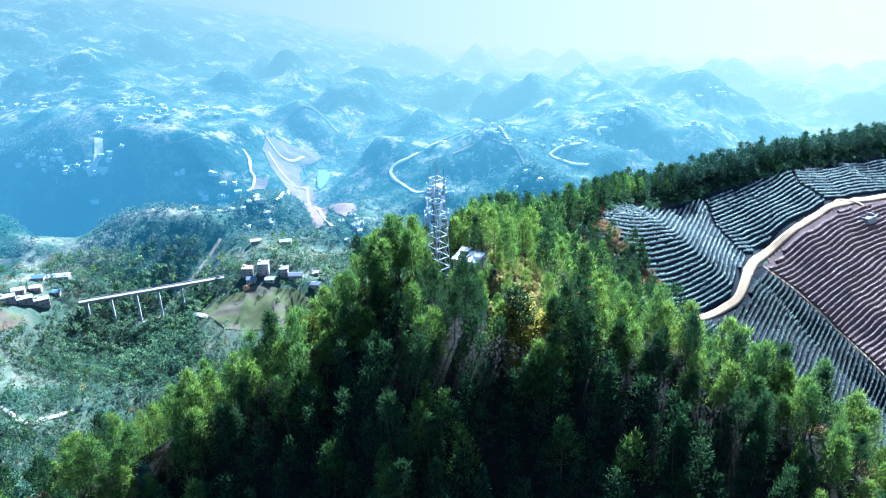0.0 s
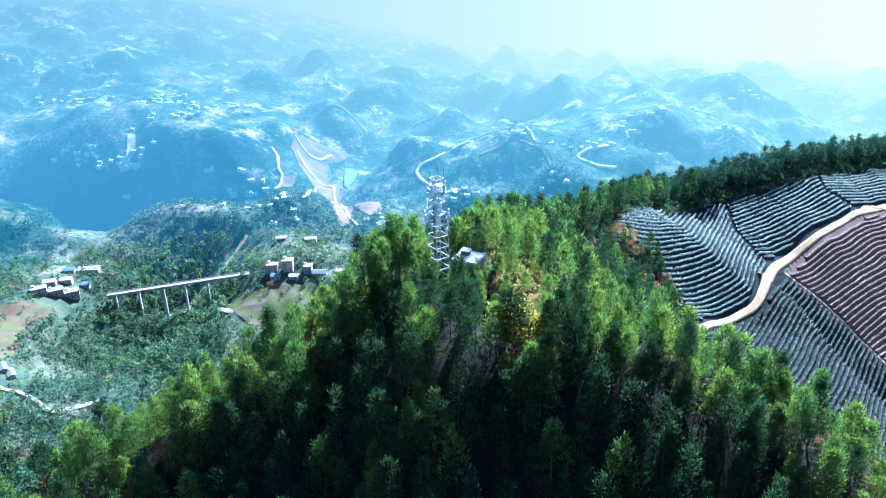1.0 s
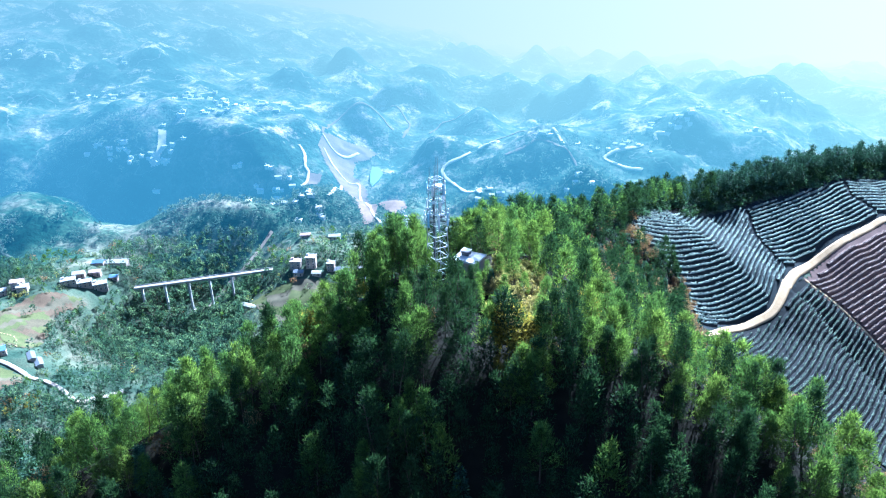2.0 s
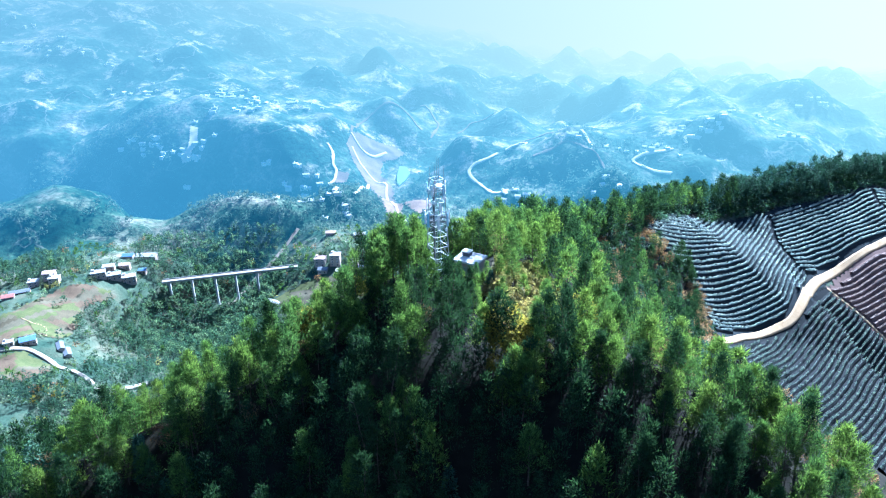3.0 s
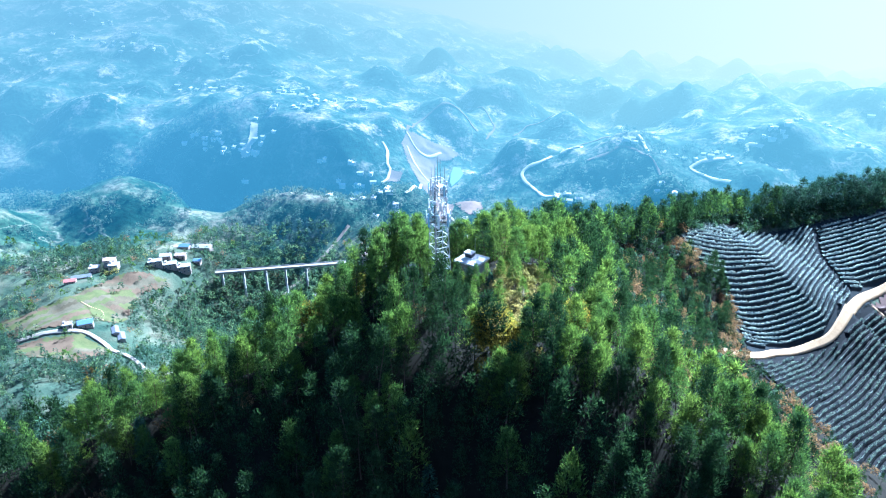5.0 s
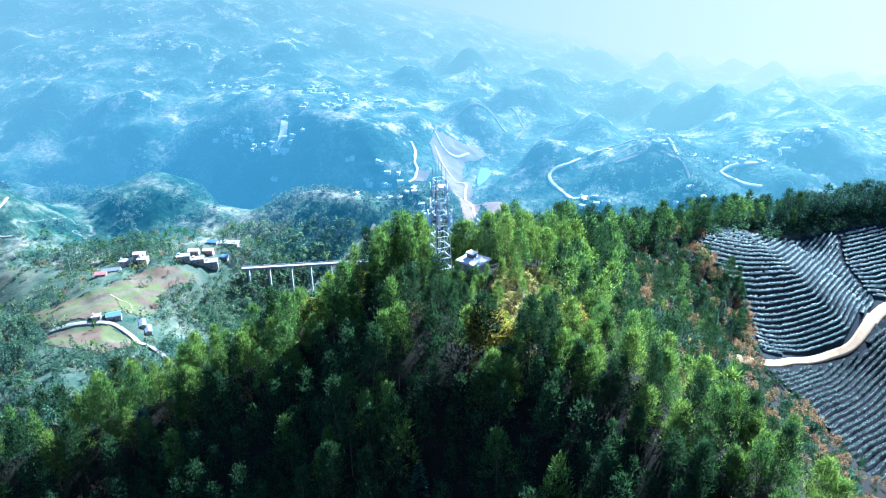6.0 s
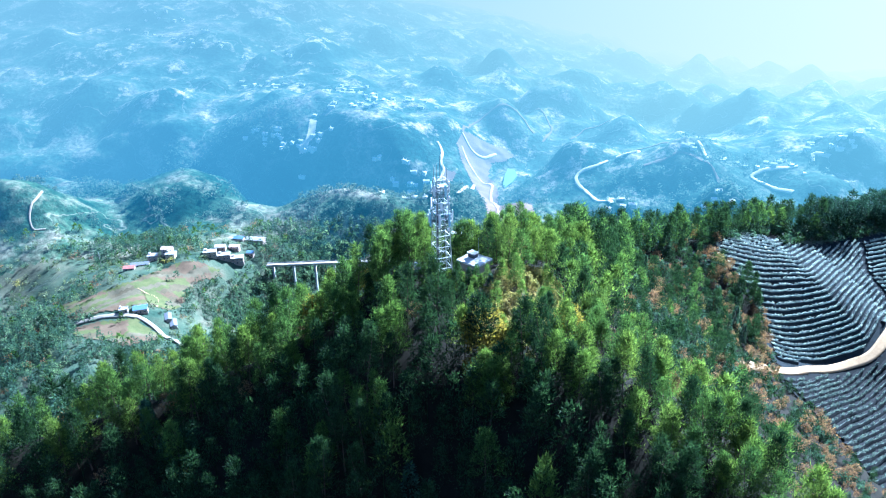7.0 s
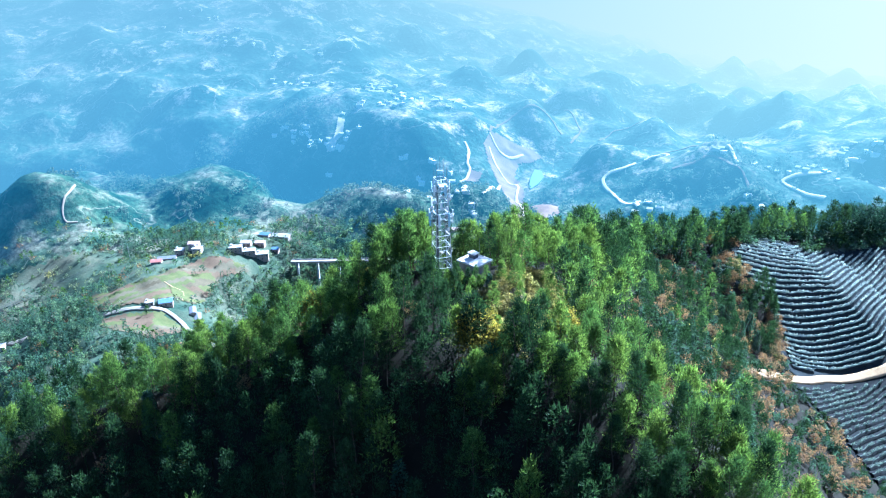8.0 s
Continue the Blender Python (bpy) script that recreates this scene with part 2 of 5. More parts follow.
def painted_haze(nt, out, shader):
    """Paints haze into a far material as emission, stronger farther off, whiter towards the sun."""
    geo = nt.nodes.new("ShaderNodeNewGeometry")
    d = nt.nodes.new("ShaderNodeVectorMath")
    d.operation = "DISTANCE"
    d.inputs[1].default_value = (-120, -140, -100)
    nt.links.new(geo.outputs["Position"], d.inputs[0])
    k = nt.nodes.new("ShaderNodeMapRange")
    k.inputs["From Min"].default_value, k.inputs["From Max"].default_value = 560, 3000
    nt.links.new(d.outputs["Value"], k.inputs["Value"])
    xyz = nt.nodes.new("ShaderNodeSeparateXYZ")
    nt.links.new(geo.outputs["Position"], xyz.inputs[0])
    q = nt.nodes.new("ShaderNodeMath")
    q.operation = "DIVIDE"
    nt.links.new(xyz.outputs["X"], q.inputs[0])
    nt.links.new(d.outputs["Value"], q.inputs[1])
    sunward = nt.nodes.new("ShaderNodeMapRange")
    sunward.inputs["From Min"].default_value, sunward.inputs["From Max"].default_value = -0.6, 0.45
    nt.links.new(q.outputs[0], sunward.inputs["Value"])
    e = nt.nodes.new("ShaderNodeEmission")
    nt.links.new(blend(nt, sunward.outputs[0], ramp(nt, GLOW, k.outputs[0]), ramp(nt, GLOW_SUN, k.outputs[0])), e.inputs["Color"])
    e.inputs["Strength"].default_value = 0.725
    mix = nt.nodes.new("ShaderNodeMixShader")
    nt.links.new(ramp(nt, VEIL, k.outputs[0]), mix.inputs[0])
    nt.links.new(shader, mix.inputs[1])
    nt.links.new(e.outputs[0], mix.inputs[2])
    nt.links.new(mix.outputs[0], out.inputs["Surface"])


def add_painted_haze(m):
    """Lays the painted haze over a finished material."""
    nt = m.node_tree
    painted_haze(nt, nt.nodes["Material Output"], nt.nodes["Principled BSDF"].outputs[0])
    return m


# share of painted haze by distance, then its colours away from and towards the sun
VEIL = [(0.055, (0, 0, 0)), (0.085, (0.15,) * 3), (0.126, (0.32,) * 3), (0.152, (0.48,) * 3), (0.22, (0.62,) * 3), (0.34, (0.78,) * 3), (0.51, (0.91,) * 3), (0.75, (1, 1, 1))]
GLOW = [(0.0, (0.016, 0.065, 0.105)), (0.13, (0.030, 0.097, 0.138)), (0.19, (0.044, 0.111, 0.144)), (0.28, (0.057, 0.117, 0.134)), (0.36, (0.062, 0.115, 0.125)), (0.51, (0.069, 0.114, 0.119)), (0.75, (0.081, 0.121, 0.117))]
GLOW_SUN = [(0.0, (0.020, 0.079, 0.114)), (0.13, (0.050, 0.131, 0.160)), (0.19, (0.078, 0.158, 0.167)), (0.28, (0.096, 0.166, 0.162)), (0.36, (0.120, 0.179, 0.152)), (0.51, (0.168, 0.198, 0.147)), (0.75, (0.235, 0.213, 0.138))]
GROUND, nt_, b_, o_ = material("scrub_ground")
c_, f_ = land_colour(nt_)
nt_.links.new(c_, b_.inputs["Base Color"])
b_.inputs["Roughness"].default_value = 0.95
b_.inputs["Specular IOR Level"].default_value = 0.03
bumped(nt_, b_, f_, 0.6, 1.5)
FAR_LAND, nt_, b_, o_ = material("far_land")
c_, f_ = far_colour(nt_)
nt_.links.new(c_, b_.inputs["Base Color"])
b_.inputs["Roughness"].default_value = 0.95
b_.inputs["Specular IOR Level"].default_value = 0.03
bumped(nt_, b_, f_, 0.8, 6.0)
painted_haze(nt_, o_, b_.outputs[0])
FAR_WOOD, nt_, b_, o_ = material("far_wood")
nt_.links.new(ramp(nt_, [(0.3, (0.060, 0.098, 0.068)), (0.55, (0.100, 0.135, 0.092)), (0.75, (0.17, 0.180, 0.125))], blend(nt_, 0.45, grain(nt_, 0.03), nt_.nodes.new("ShaderNodeNewGeometry").outputs["Random Per Island"])), b_.inputs["Base Color"])
b_.inputs["Roughness"].default_value = 0.95
b_.inputs["Specular IOR Level"].default_value = 0.03
t_ = nt_.nodes.new("ShaderNodeBsdfTranslucent")
nt_.links.new(b_.inputs["Base Color"].links[0].from_socket, t_.inputs["Color"])
w_ = nt_.nodes.new("ShaderNodeMixShader")
nt_.links.new(b_.outputs[0], w_.inputs[1])
nt_.links.new(t_.outputs[0], w_.inputs[2])
painted_haze(nt_, o_, w_.outputs[0])
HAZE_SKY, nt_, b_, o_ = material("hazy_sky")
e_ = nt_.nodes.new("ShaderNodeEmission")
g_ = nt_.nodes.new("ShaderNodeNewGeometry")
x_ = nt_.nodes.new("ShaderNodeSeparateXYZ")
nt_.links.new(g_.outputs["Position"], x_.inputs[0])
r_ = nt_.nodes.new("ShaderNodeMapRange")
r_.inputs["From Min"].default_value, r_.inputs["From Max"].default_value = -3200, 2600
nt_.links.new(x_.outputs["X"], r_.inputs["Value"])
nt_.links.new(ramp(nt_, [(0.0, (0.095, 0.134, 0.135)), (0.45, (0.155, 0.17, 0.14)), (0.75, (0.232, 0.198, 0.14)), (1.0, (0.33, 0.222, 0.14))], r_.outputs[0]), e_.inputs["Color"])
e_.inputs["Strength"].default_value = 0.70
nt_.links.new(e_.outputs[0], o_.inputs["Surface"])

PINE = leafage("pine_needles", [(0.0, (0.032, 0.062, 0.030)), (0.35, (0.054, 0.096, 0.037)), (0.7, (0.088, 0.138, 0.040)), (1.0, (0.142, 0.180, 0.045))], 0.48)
# dark needles carry the front slope's shade, lime needles the sun on the ridges
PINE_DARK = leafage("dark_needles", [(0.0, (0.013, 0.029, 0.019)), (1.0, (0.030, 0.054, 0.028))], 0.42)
# bluish dark tone holds the shade on the crest trees' near sides
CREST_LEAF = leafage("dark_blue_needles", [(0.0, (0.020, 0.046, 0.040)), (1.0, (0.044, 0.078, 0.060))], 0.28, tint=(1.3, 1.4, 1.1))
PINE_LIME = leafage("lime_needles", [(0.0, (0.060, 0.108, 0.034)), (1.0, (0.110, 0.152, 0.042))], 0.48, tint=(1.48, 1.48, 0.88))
BLUE_FIR = leafage("blue_needles", [(0.0, (0.034, 0.072, 0.060)), (1.0, (0.072, 0.118, 0.094))], 0.3)
# valley leaves are paler and bluer, with the valley's haze put into their colour
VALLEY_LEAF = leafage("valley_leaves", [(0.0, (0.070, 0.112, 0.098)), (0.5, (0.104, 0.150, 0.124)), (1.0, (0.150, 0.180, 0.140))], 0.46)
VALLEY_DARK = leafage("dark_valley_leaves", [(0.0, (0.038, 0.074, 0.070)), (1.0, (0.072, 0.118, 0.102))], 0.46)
GOLD = leafage("golden_leaves", [(0.0, (0.165, 0.140, 0.032)), (1.0, (0.240, 0.190, 0.042))], 0.48)
RUST = leafage("rust_leaves", [(0.0, (0.150, 0.070, 0.048)), (0.5, (0.190, 0.120, 0.088)), (1.0, (0.220, 0.160, 0.115))], 0.4)
# scrub is bluish for the same painted haze
SCRUB = leafage("scrub_leaves", [(0.0, (0.080, 0.120, 0.092)), (0.5, (0.135, 0.150, 0.112)), (1.0, (0.220, 0.195, 0.150))], 0.42)
DRY = leafage("dry_leaves", [(0.0, (0.15, 0.17, 0.07)), (0.5, (0.27, 0.23, 0.11)), (1.0, (0.36, 0.28, 0.17))], 0.45)
BUSH = leafage("hedge_leaves", [(0.0, (0.190, 0.228, 0.220)), (1.0, (0.265, 0.302, 0.294))], 0.45, tint=(1.4, 1.42, 1.38), calm=0.8)
BUSH_DEEP = leafage("deep_hedge_leaves", [(0.0, (0.078, 0.104, 0.098)), (1.0, (0.140, 0.172, 0.160))], 0.42, tint=(1.3, 1.36, 1.25), calm=0.6)
BUSH_PALE = leafage("pale_hedge_leaves", [(0.0, (0.22, 0.17, 0.155)), (1.0, (0.30, 0.245, 0.22))], 0.2, tint=(1.4, 1.3, 1.25), calm=0.9)
BARK = surface("bark", (0.045, 0.032, 0.022), (0.14, 0.10, 0.075), 3.0)
# both tea soils are darkened: shade between the hedge rows is in their colour
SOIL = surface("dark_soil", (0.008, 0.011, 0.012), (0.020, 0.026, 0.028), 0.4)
SHADED_SOIL = surface("wet_dark_soil", (0.003, 0.0042, 0.0048), (0.007, 0.009, 0.010), 0.4)
RED_SOIL = surface("red_soil", (0.074, 0.046, 0.037), (0.132, 0.083, 0.068), 0.3)
TRACK = surface("pale_gravel", (0.28, 0.185, 0.095), (0.46, 0.32, 0.175), 0.25)
FARM_SOIL = surface("farm_soil", (0.056, 0.048, 0.028), (0.105, 0.084, 0.050), 0.09)
TAN_FIELD = surface("tan_stubble", (0.068, 0.062, 0.038), (0.120, 0.100, 0.064), 0.12)
RED_FIELD = surface("red_farm_soil", (0.070, 0.048, 0.030), (0.120, 0.084, 0.052), 0.12)
GRASS = surface("meadow_grass", (0.048, 0.062, 0.022), (0.104, 0.104, 0.040), 0.12)
CONCRETE = surface("concrete", (0.216, 0.216, 0.210), (0.312, 0.312, 0.300), 0.5)
PALE_ROAD = surface("pale_concrete_road", (0.19, 0.163, 0.13), (0.28, 0.245, 0.20), 0.3)
WHITEWASH = surface("white_wall", (0.24, 0.20, 0.17), (0.36, 0.31, 0.27), 0.7, spread=[(0.0, (0.34, 0.30, 0.26)), (0.4, (0.27, 0.19, 0.16)), (1.0, (0.36, 0.32, 0.28))])
ROOF_SHEET = surface("pale_roof_sheet", (0.30, 0.28, 0.26), (0.46, 0.44, 0.41), 0.9, 0.7)
# far roads, sand, house walls and lake carry the painted haze too
FAR_ROAD = add_painted_haze(surface("far_pale_road", (0.46, 0.38, 0.29), (0.62, 0.53, 0.42), 0.05))
FAR_SAND = add_painted_haze(surface("far_bare_sand", (0.120, 0.072, 0.050), (0.235, 0.160, 0.118), 0.06))
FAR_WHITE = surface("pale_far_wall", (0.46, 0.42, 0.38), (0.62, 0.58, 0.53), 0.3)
add_painted_haze(FAR_WHITE)
WHITE_ROOF = surface("white_roof", (0.42, 0.40, 0.37), (0.60, 0.57, 0.53), 0.9, 0.75)
GREY_ROOF = surface("grey_roof", (0.10, 0.11, 0.13), (0.22, 0.23, 0.25), 0.8)
RED_ROOF = surface("red_roof", (0.30, 0.11, 0.09), (0.42, 0.18, 0.15), 0.8)
BLUE_ROOF = surface("blue_roof", (0.07, 0.13, 0.24), (0.13, 0.22, 0.34), 0.8, 0.6)
PINK_ROOF = surface("pink_roof", (0.36, 0.25, 0.23), (0.48, 0.36, 0.33), 0.8)
DRY_GRASS = surface("dry_hill_grass", (0.060, 0.056, 0.030), (0.150, 0.120, 0.066), 0.35)
# litter taken near black, with the shade between the trees in its colour
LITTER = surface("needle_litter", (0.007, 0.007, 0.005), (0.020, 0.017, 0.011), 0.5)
GALVANISED = surface("galvanised_steel", (0.231, 0.248, 0.264), (0.363, 0.380, 0.396), 4.0, 0.45, 0.7, 0.1)
WHITE_STEEL = surface("white_painted_steel", (0.560, 0.576, 0.584), (0.688, 0.696, 0.696), 4.0, 0.5, 0.0, 0.1)
PANEL_BLUE = surface("pale_blue_plastic", (0.240, 0.400, 0.496), (0.336, 0.496, 0.576), 3.0, 0.5, 0.0, 0.05)
DARK_METAL = surface("dark_metal", (0.03, 0.035, 0.045), (0.08, 0.085, 0.10), 3.0, 0.5, 0.3)
WIRE = surface("cable", (0.03, 0.03, 0.035), (0.06, 0.06, 0.07), 3.0, 0.6)
GLASS, nt_, b_, o_ = material("window_glass")
b_.inputs["Base Color"].default_value = (0.03, 0.045, 0.06, 1)
b_.inputs["Roughness"].default_value = 0.08
LAKE, nt_, b_, o_ = material("lake_water")
nt_.links.new(ramp(nt_, [(0.3, (0.09, 0.155, 0.14)), (0.7, (0.13, 0.20, 0.18))], grain(nt_, 0.05)), b_.inputs["Base Color"])
b_.inputs["Roughness"].default_value = 0.45
add_painted_haze(LAKE)

# ---- mesh building ----


class Geo:
    """Gathers corners and faces of one mesh."""

    def __init__(self):
        self.v, self.f, self.m = [], [], []

    def add(self, corners, faces, slot=0):
        n = len(self.v)
        self.v += [tuple(c) for c in corners]
        self.f += [tuple(n + i for i in f) for f in faces]
        self.m += [slot] * len(faces)
        return self

    def box(self, lo, hi, turn=None, slot=0):
        c = [Vector((x, y, z)) for z in (lo[2], hi[2]) for x, y in ((lo[0], lo[1]), (hi[0], lo[1]), (hi[0], hi[1]), (lo[0], hi[1]))]
        if turn is not None:
            c = [turn @ p for p in c]
        return self.add(c, [(3, 2, 1, 0), (4, 5, 6, 7), (0, 1, 5, 4), (1, 2, 6, 5), (2, 3, 7, 6), (3, 0, 4, 7)], slot)

    def rod(self, a, b, ra, rb=None, sides=5, slot=0, caps=True):
        a, b, rb = Vector(a), Vector(b), ra if rb is None else rb
        d = (b - a).normalized()
        u = d.orthogonal().normalized()
        w = d.cross(u)
        ring = [math.cos(2 * math.pi * k / sides) * u + math.sin(2 * math.pi * k / sides) * w for k in range(sides)]
        faces = [(k, (k + 1) % sides, sides + (k + 1) % sides, sides + k) for k in range(sides)]
        if caps:
            faces += [tuple(range(sides - 1, -1, -1)), tuple(range(sides, 2 * sides))]
        return self.add([a + r * ra for r in ring] + [b + r * rb for r in ring], faces, slot)

    def mesh(self, name, *mats):
        me = bpy.data.meshes.new(name)
        me.from_pydata(self.v, [], self.f)
        for m in mats:
            me.materials.append(m)
        if len(mats) > 1:
            me.polygons.foreach_set("material_index", self.m)
        me.update()
        return me


def mesh_arrays(name, verts, faces, mats, slots=None, soft=False):
    """A mesh from numpy arrays; every face has the same number of corners."""
    me = bpy.data.meshes.new(name)
    n, k = faces.shape
    me.vertices.add(len(verts))
    me.vertices.foreach_set("co", np.asarray(verts, np.float32).ravel())
    me.loops.add(n * k)
    me.loops.foreach_set("vertex_index", np.asarray(faces, np.int32).ravel())
    me.polygons.add(n)
    me.polygons.foreach_set("loop_start", np.arange(0, n * k, k, dtype=np.int32))
    me.polygons.foreach_set("loop_total", np.full(n, k, np.int32))
    for m in mats:
        me.materials.append(m)
    if slots is not None:
        me.polygons.foreach_set("material_index", np.asarray(slots, np.int32))
    if soft:
        me.polygons.foreach_set("use_smooth", np.ones(n, bool))
    me.update(calc_edges=True)
    return me


def part(name, data, parent, label=""):
    ob = new(name, data)
    ob.parent = parent
    return tagged(ob, label)


def thing(name, m, label, category, group="", kind=""):
    ob = new(name)
    ob.matrix_world = m
    return tagged(ob, label, category, group, kind)


def h1(x, y):
    return float(height(np.array([x]), np.array([y]))[0])


def inside(poly, x, y):
    hit = np.zeros(np.shape(x), bool)
    for (x0, y0), (x1, y1) in zip(poly, poly[1:] + poly[:1]):
        hit ^= ((y0 > y) != (y1 > y)) & (x < (x1 - x0) * (y - y0) / (y1 - y0 + 1e-9) + x0)
    return hit


def curve_points(ctrl, step):
    """Even steps along a smooth line through control points of any dimension."""
    p = np.array([ctrl[0], *ctrl, ctrl[-1]], float)
    out = []
    for k in range(1, len(p) - 2):
        n = max(2, int(np.hypot(*(p[k + 1] - p[k])[:2]) / step))
        for i in range(n):
            t = i / n
            a, b, c, d = p[k - 1], p[k], p[k + 1], p[k + 2]
            out.append(0.5 * ((2 * b) + (c - a) * t + (2 * a - 5 * b + 4 * c - d) * t * t + (3 * b - a - 3 * c + d) * t ** 3))
    out.append(p[-2])
    return np.array(out)


def ribbon(name, ctrl, mat, lift=0.5, step=3.0, thick=1.2, rough=0.12, label="", category="road", kind="structure", width=None):
    """A road of (x, y, width) laid over the ground, with uneven edges."""
    p = curve_points([(*c, width) if len(c) == 2 else c for c in ctrl], step)
    d = np.gradient(p[:, :2], axis=0)
    d /= np.linalg.norm(d, axis=1)[:, None] + 1e-9
    nrm = np.stack([-d[:, 1], d[:, 0]], 1)
    wob = 1 + rough * (np.stack([noise2(p[:, 0], p[:, 1], 7, 71), noise2(p[:, 0], p[:, 1], 7, 72)]) * 2 - 1)
    rows = []
    for f in (-1.0, -0.5, 0.0, 0.5, 1.0):
        w = wob[0] if f < 0 else wob[1]
        q = p[:, :2] + nrm * (p[:, 2] * 0.5 * f * w)[:, None]
        rows.append(np.c_[q, height(q[:, 0], q[:, 1]) + lift])
    lo = [rows[0] - (0, 0, thick), rows[-1] - (0, 0, thick)]
    rows = [lo[0], *rows, lo[1]]
    n = len(p)
    v = np.concatenate(rows)
    i = np.arange(n - 1)
    f = np.concatenate([np.stack([k * n + i, k * n + i + 1, (k + 1) * n + i + 1, (k + 1) * n + i], 1)[:, ::-1] for k in range(len(rows) - 1)])
    return tagged(new(name, mesh_arrays(name, v, f, [mat])), label, category, kind=kind)


def patch(name, poly, mat, lift=0.4, cell=2.0, label="", category="field", kind="structure", plots=None, grow=0.0):
    """Open ground inside an outline, laid over the terrain; plots: the materials and the turn and size of its plots."""
    xs, ys = [c[0] for c in poly], [c[1] for c in poly]
    x, y = np.arange(min(xs) - grow, max(xs) + grow + cell, cell), np.arange(min(ys) - grow, max(ys) + grow + cell, cell)
    gx, gy = np.meshgrid(x, y, indexing="ij")
    keep = inside(poly, gx[:-1, :-1] + cell / 2, gy[:-1, :-1] + cell / 2)
    for a in range(8 if grow else 0):
        keep |= inside(poly, gx[:-1, :-1] + cell / 2 + grow * math.cos(a * 0.785), gy[:-1, :-1] + cell / 2 + grow * math.sin(a * 0.785))
    idx = np.arange(gx.size).reshape(gx.shape)
    f = np.stack([idx[:-1, :-1][keep], idx[1:, :-1][keep], idx[1:, 1:][keep], idx[:-1, 1:][keep]], 1)
    used, inv = np.unique(f, return_inverse=True)
    v = np.c_[gx.ravel(), gy.ravel(), height(gx, gy).ravel() + lift][used]
    slots, mats = None, [mat]
    if plots:
        mats, turn, wide, long = plots
        c, w = math.cos(radians(turn)), math.sin(radians(turn))
        mx, my = gx[:-1, :-1][keep] + cell / 2, gy[:-1, :-1][keep] + cell / 2
        bend = fractal(mx, my, 50, 91, 2) * 14
        a, b = np.floor((mx * c + my * w + bend) / long), np.floor((-mx * w + my * c + bend) / wide)
        slots = (lattice(a, b, 5) * len(mats)).astype(int) % len(mats)
    return tagged(new(name, mesh_arrays(name, v, inv.reshape(f.shape), mats, slots, soft=True)), label, category, kind=kind)


# ---- the ground, one sheet to the horizon ----


def axis(lo, hi, step, end_lo, end_hi, grow_lo, grow_hi):
    mid = list(np.arange(lo, hi + 0.1, step))
    a, s = [], step
    while (a[-1] if a else lo) > end_lo:
        s *= 1 + grow_lo
        a.append((a[-1] if a else lo) - s)
    b, s = [], step
    while (b[-1] if b else hi) < end_hi:
        s *= 1 + grow_hi
        b.append((b[-1] if b else hi) + s)
    return np.array(a[::-1] + mid + b)


gx_, gy_ = np.meshgrid(axis(-470, 290, 5.0, -4300, 4300, 0.028, 0.04), axis(-80, 560, 5.0, -2500, 4300, 0.08, 0.022), indexing="ij")
gz_ = height(gx_, gy_)
gi_ = np.arange(gx_.size).reshape(gx_.shape)
cx_, cy_ = (gx_[:-1, :-1] + gx_[1:, 1:]) / 2, (gy_[:-1, :-1] + gy_[1:, 1:]) / 2
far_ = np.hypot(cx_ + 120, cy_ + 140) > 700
quads_ = np.stack([gi_[:-1, :-1], gi_[1:, :-1], gi_[1:, 1:], gi_[:-1, 1:]], -1)
verts_ = np.stack([gx_, gy_, gz_], -1).reshape(-1, 3)
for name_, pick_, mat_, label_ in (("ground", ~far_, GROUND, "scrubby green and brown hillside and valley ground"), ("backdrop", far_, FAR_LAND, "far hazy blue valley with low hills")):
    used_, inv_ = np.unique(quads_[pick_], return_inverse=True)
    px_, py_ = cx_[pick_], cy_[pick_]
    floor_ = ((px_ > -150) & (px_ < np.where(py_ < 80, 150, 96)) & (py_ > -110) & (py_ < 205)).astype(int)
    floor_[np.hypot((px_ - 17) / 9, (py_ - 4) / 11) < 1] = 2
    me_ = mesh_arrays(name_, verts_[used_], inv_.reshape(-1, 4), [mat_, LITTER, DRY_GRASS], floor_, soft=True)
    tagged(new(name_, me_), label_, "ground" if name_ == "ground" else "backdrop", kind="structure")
# glowing ring behind the last hills, painted as hazy air, whiter towards the sun
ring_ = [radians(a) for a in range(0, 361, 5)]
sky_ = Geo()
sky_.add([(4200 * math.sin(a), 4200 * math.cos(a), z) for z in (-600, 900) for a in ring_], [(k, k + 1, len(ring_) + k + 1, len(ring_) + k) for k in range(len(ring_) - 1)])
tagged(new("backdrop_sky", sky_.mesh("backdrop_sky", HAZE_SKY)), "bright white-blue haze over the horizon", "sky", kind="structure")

# ---- woods ----
FIELD = [(55, 121), (64, 138), (74, 160), (90, 179), (145, 217), (192, 251), (280, 310), (420, 380), (420, 60), (240, -40), (160, 0), (118, 50), (100, 84), (86, 95), (86, 108), (85, 122), (80, 131), (72, 133), (62, 124)]
rng = np.random.default_rng(7)


def spray(base, way, length, width):
    """One narrow triangle for each base point."""
    n = len(base)
    way = way / (np.linalg.norm(way, axis=1)[:, None] + 1e-9)
    side = np.cross(way, rng.normal(size=(n, 3)))
    side /= np.linalg.norm(side, axis=1)[:, None] + 1e-9
    w = side * width[:, None] * 0.5
    mid = base + way * (length * 0.35)[:, None]
    return np.stack([mid - w, mid + w, base + way * length[:, None]], 1).reshape(-1, 3)


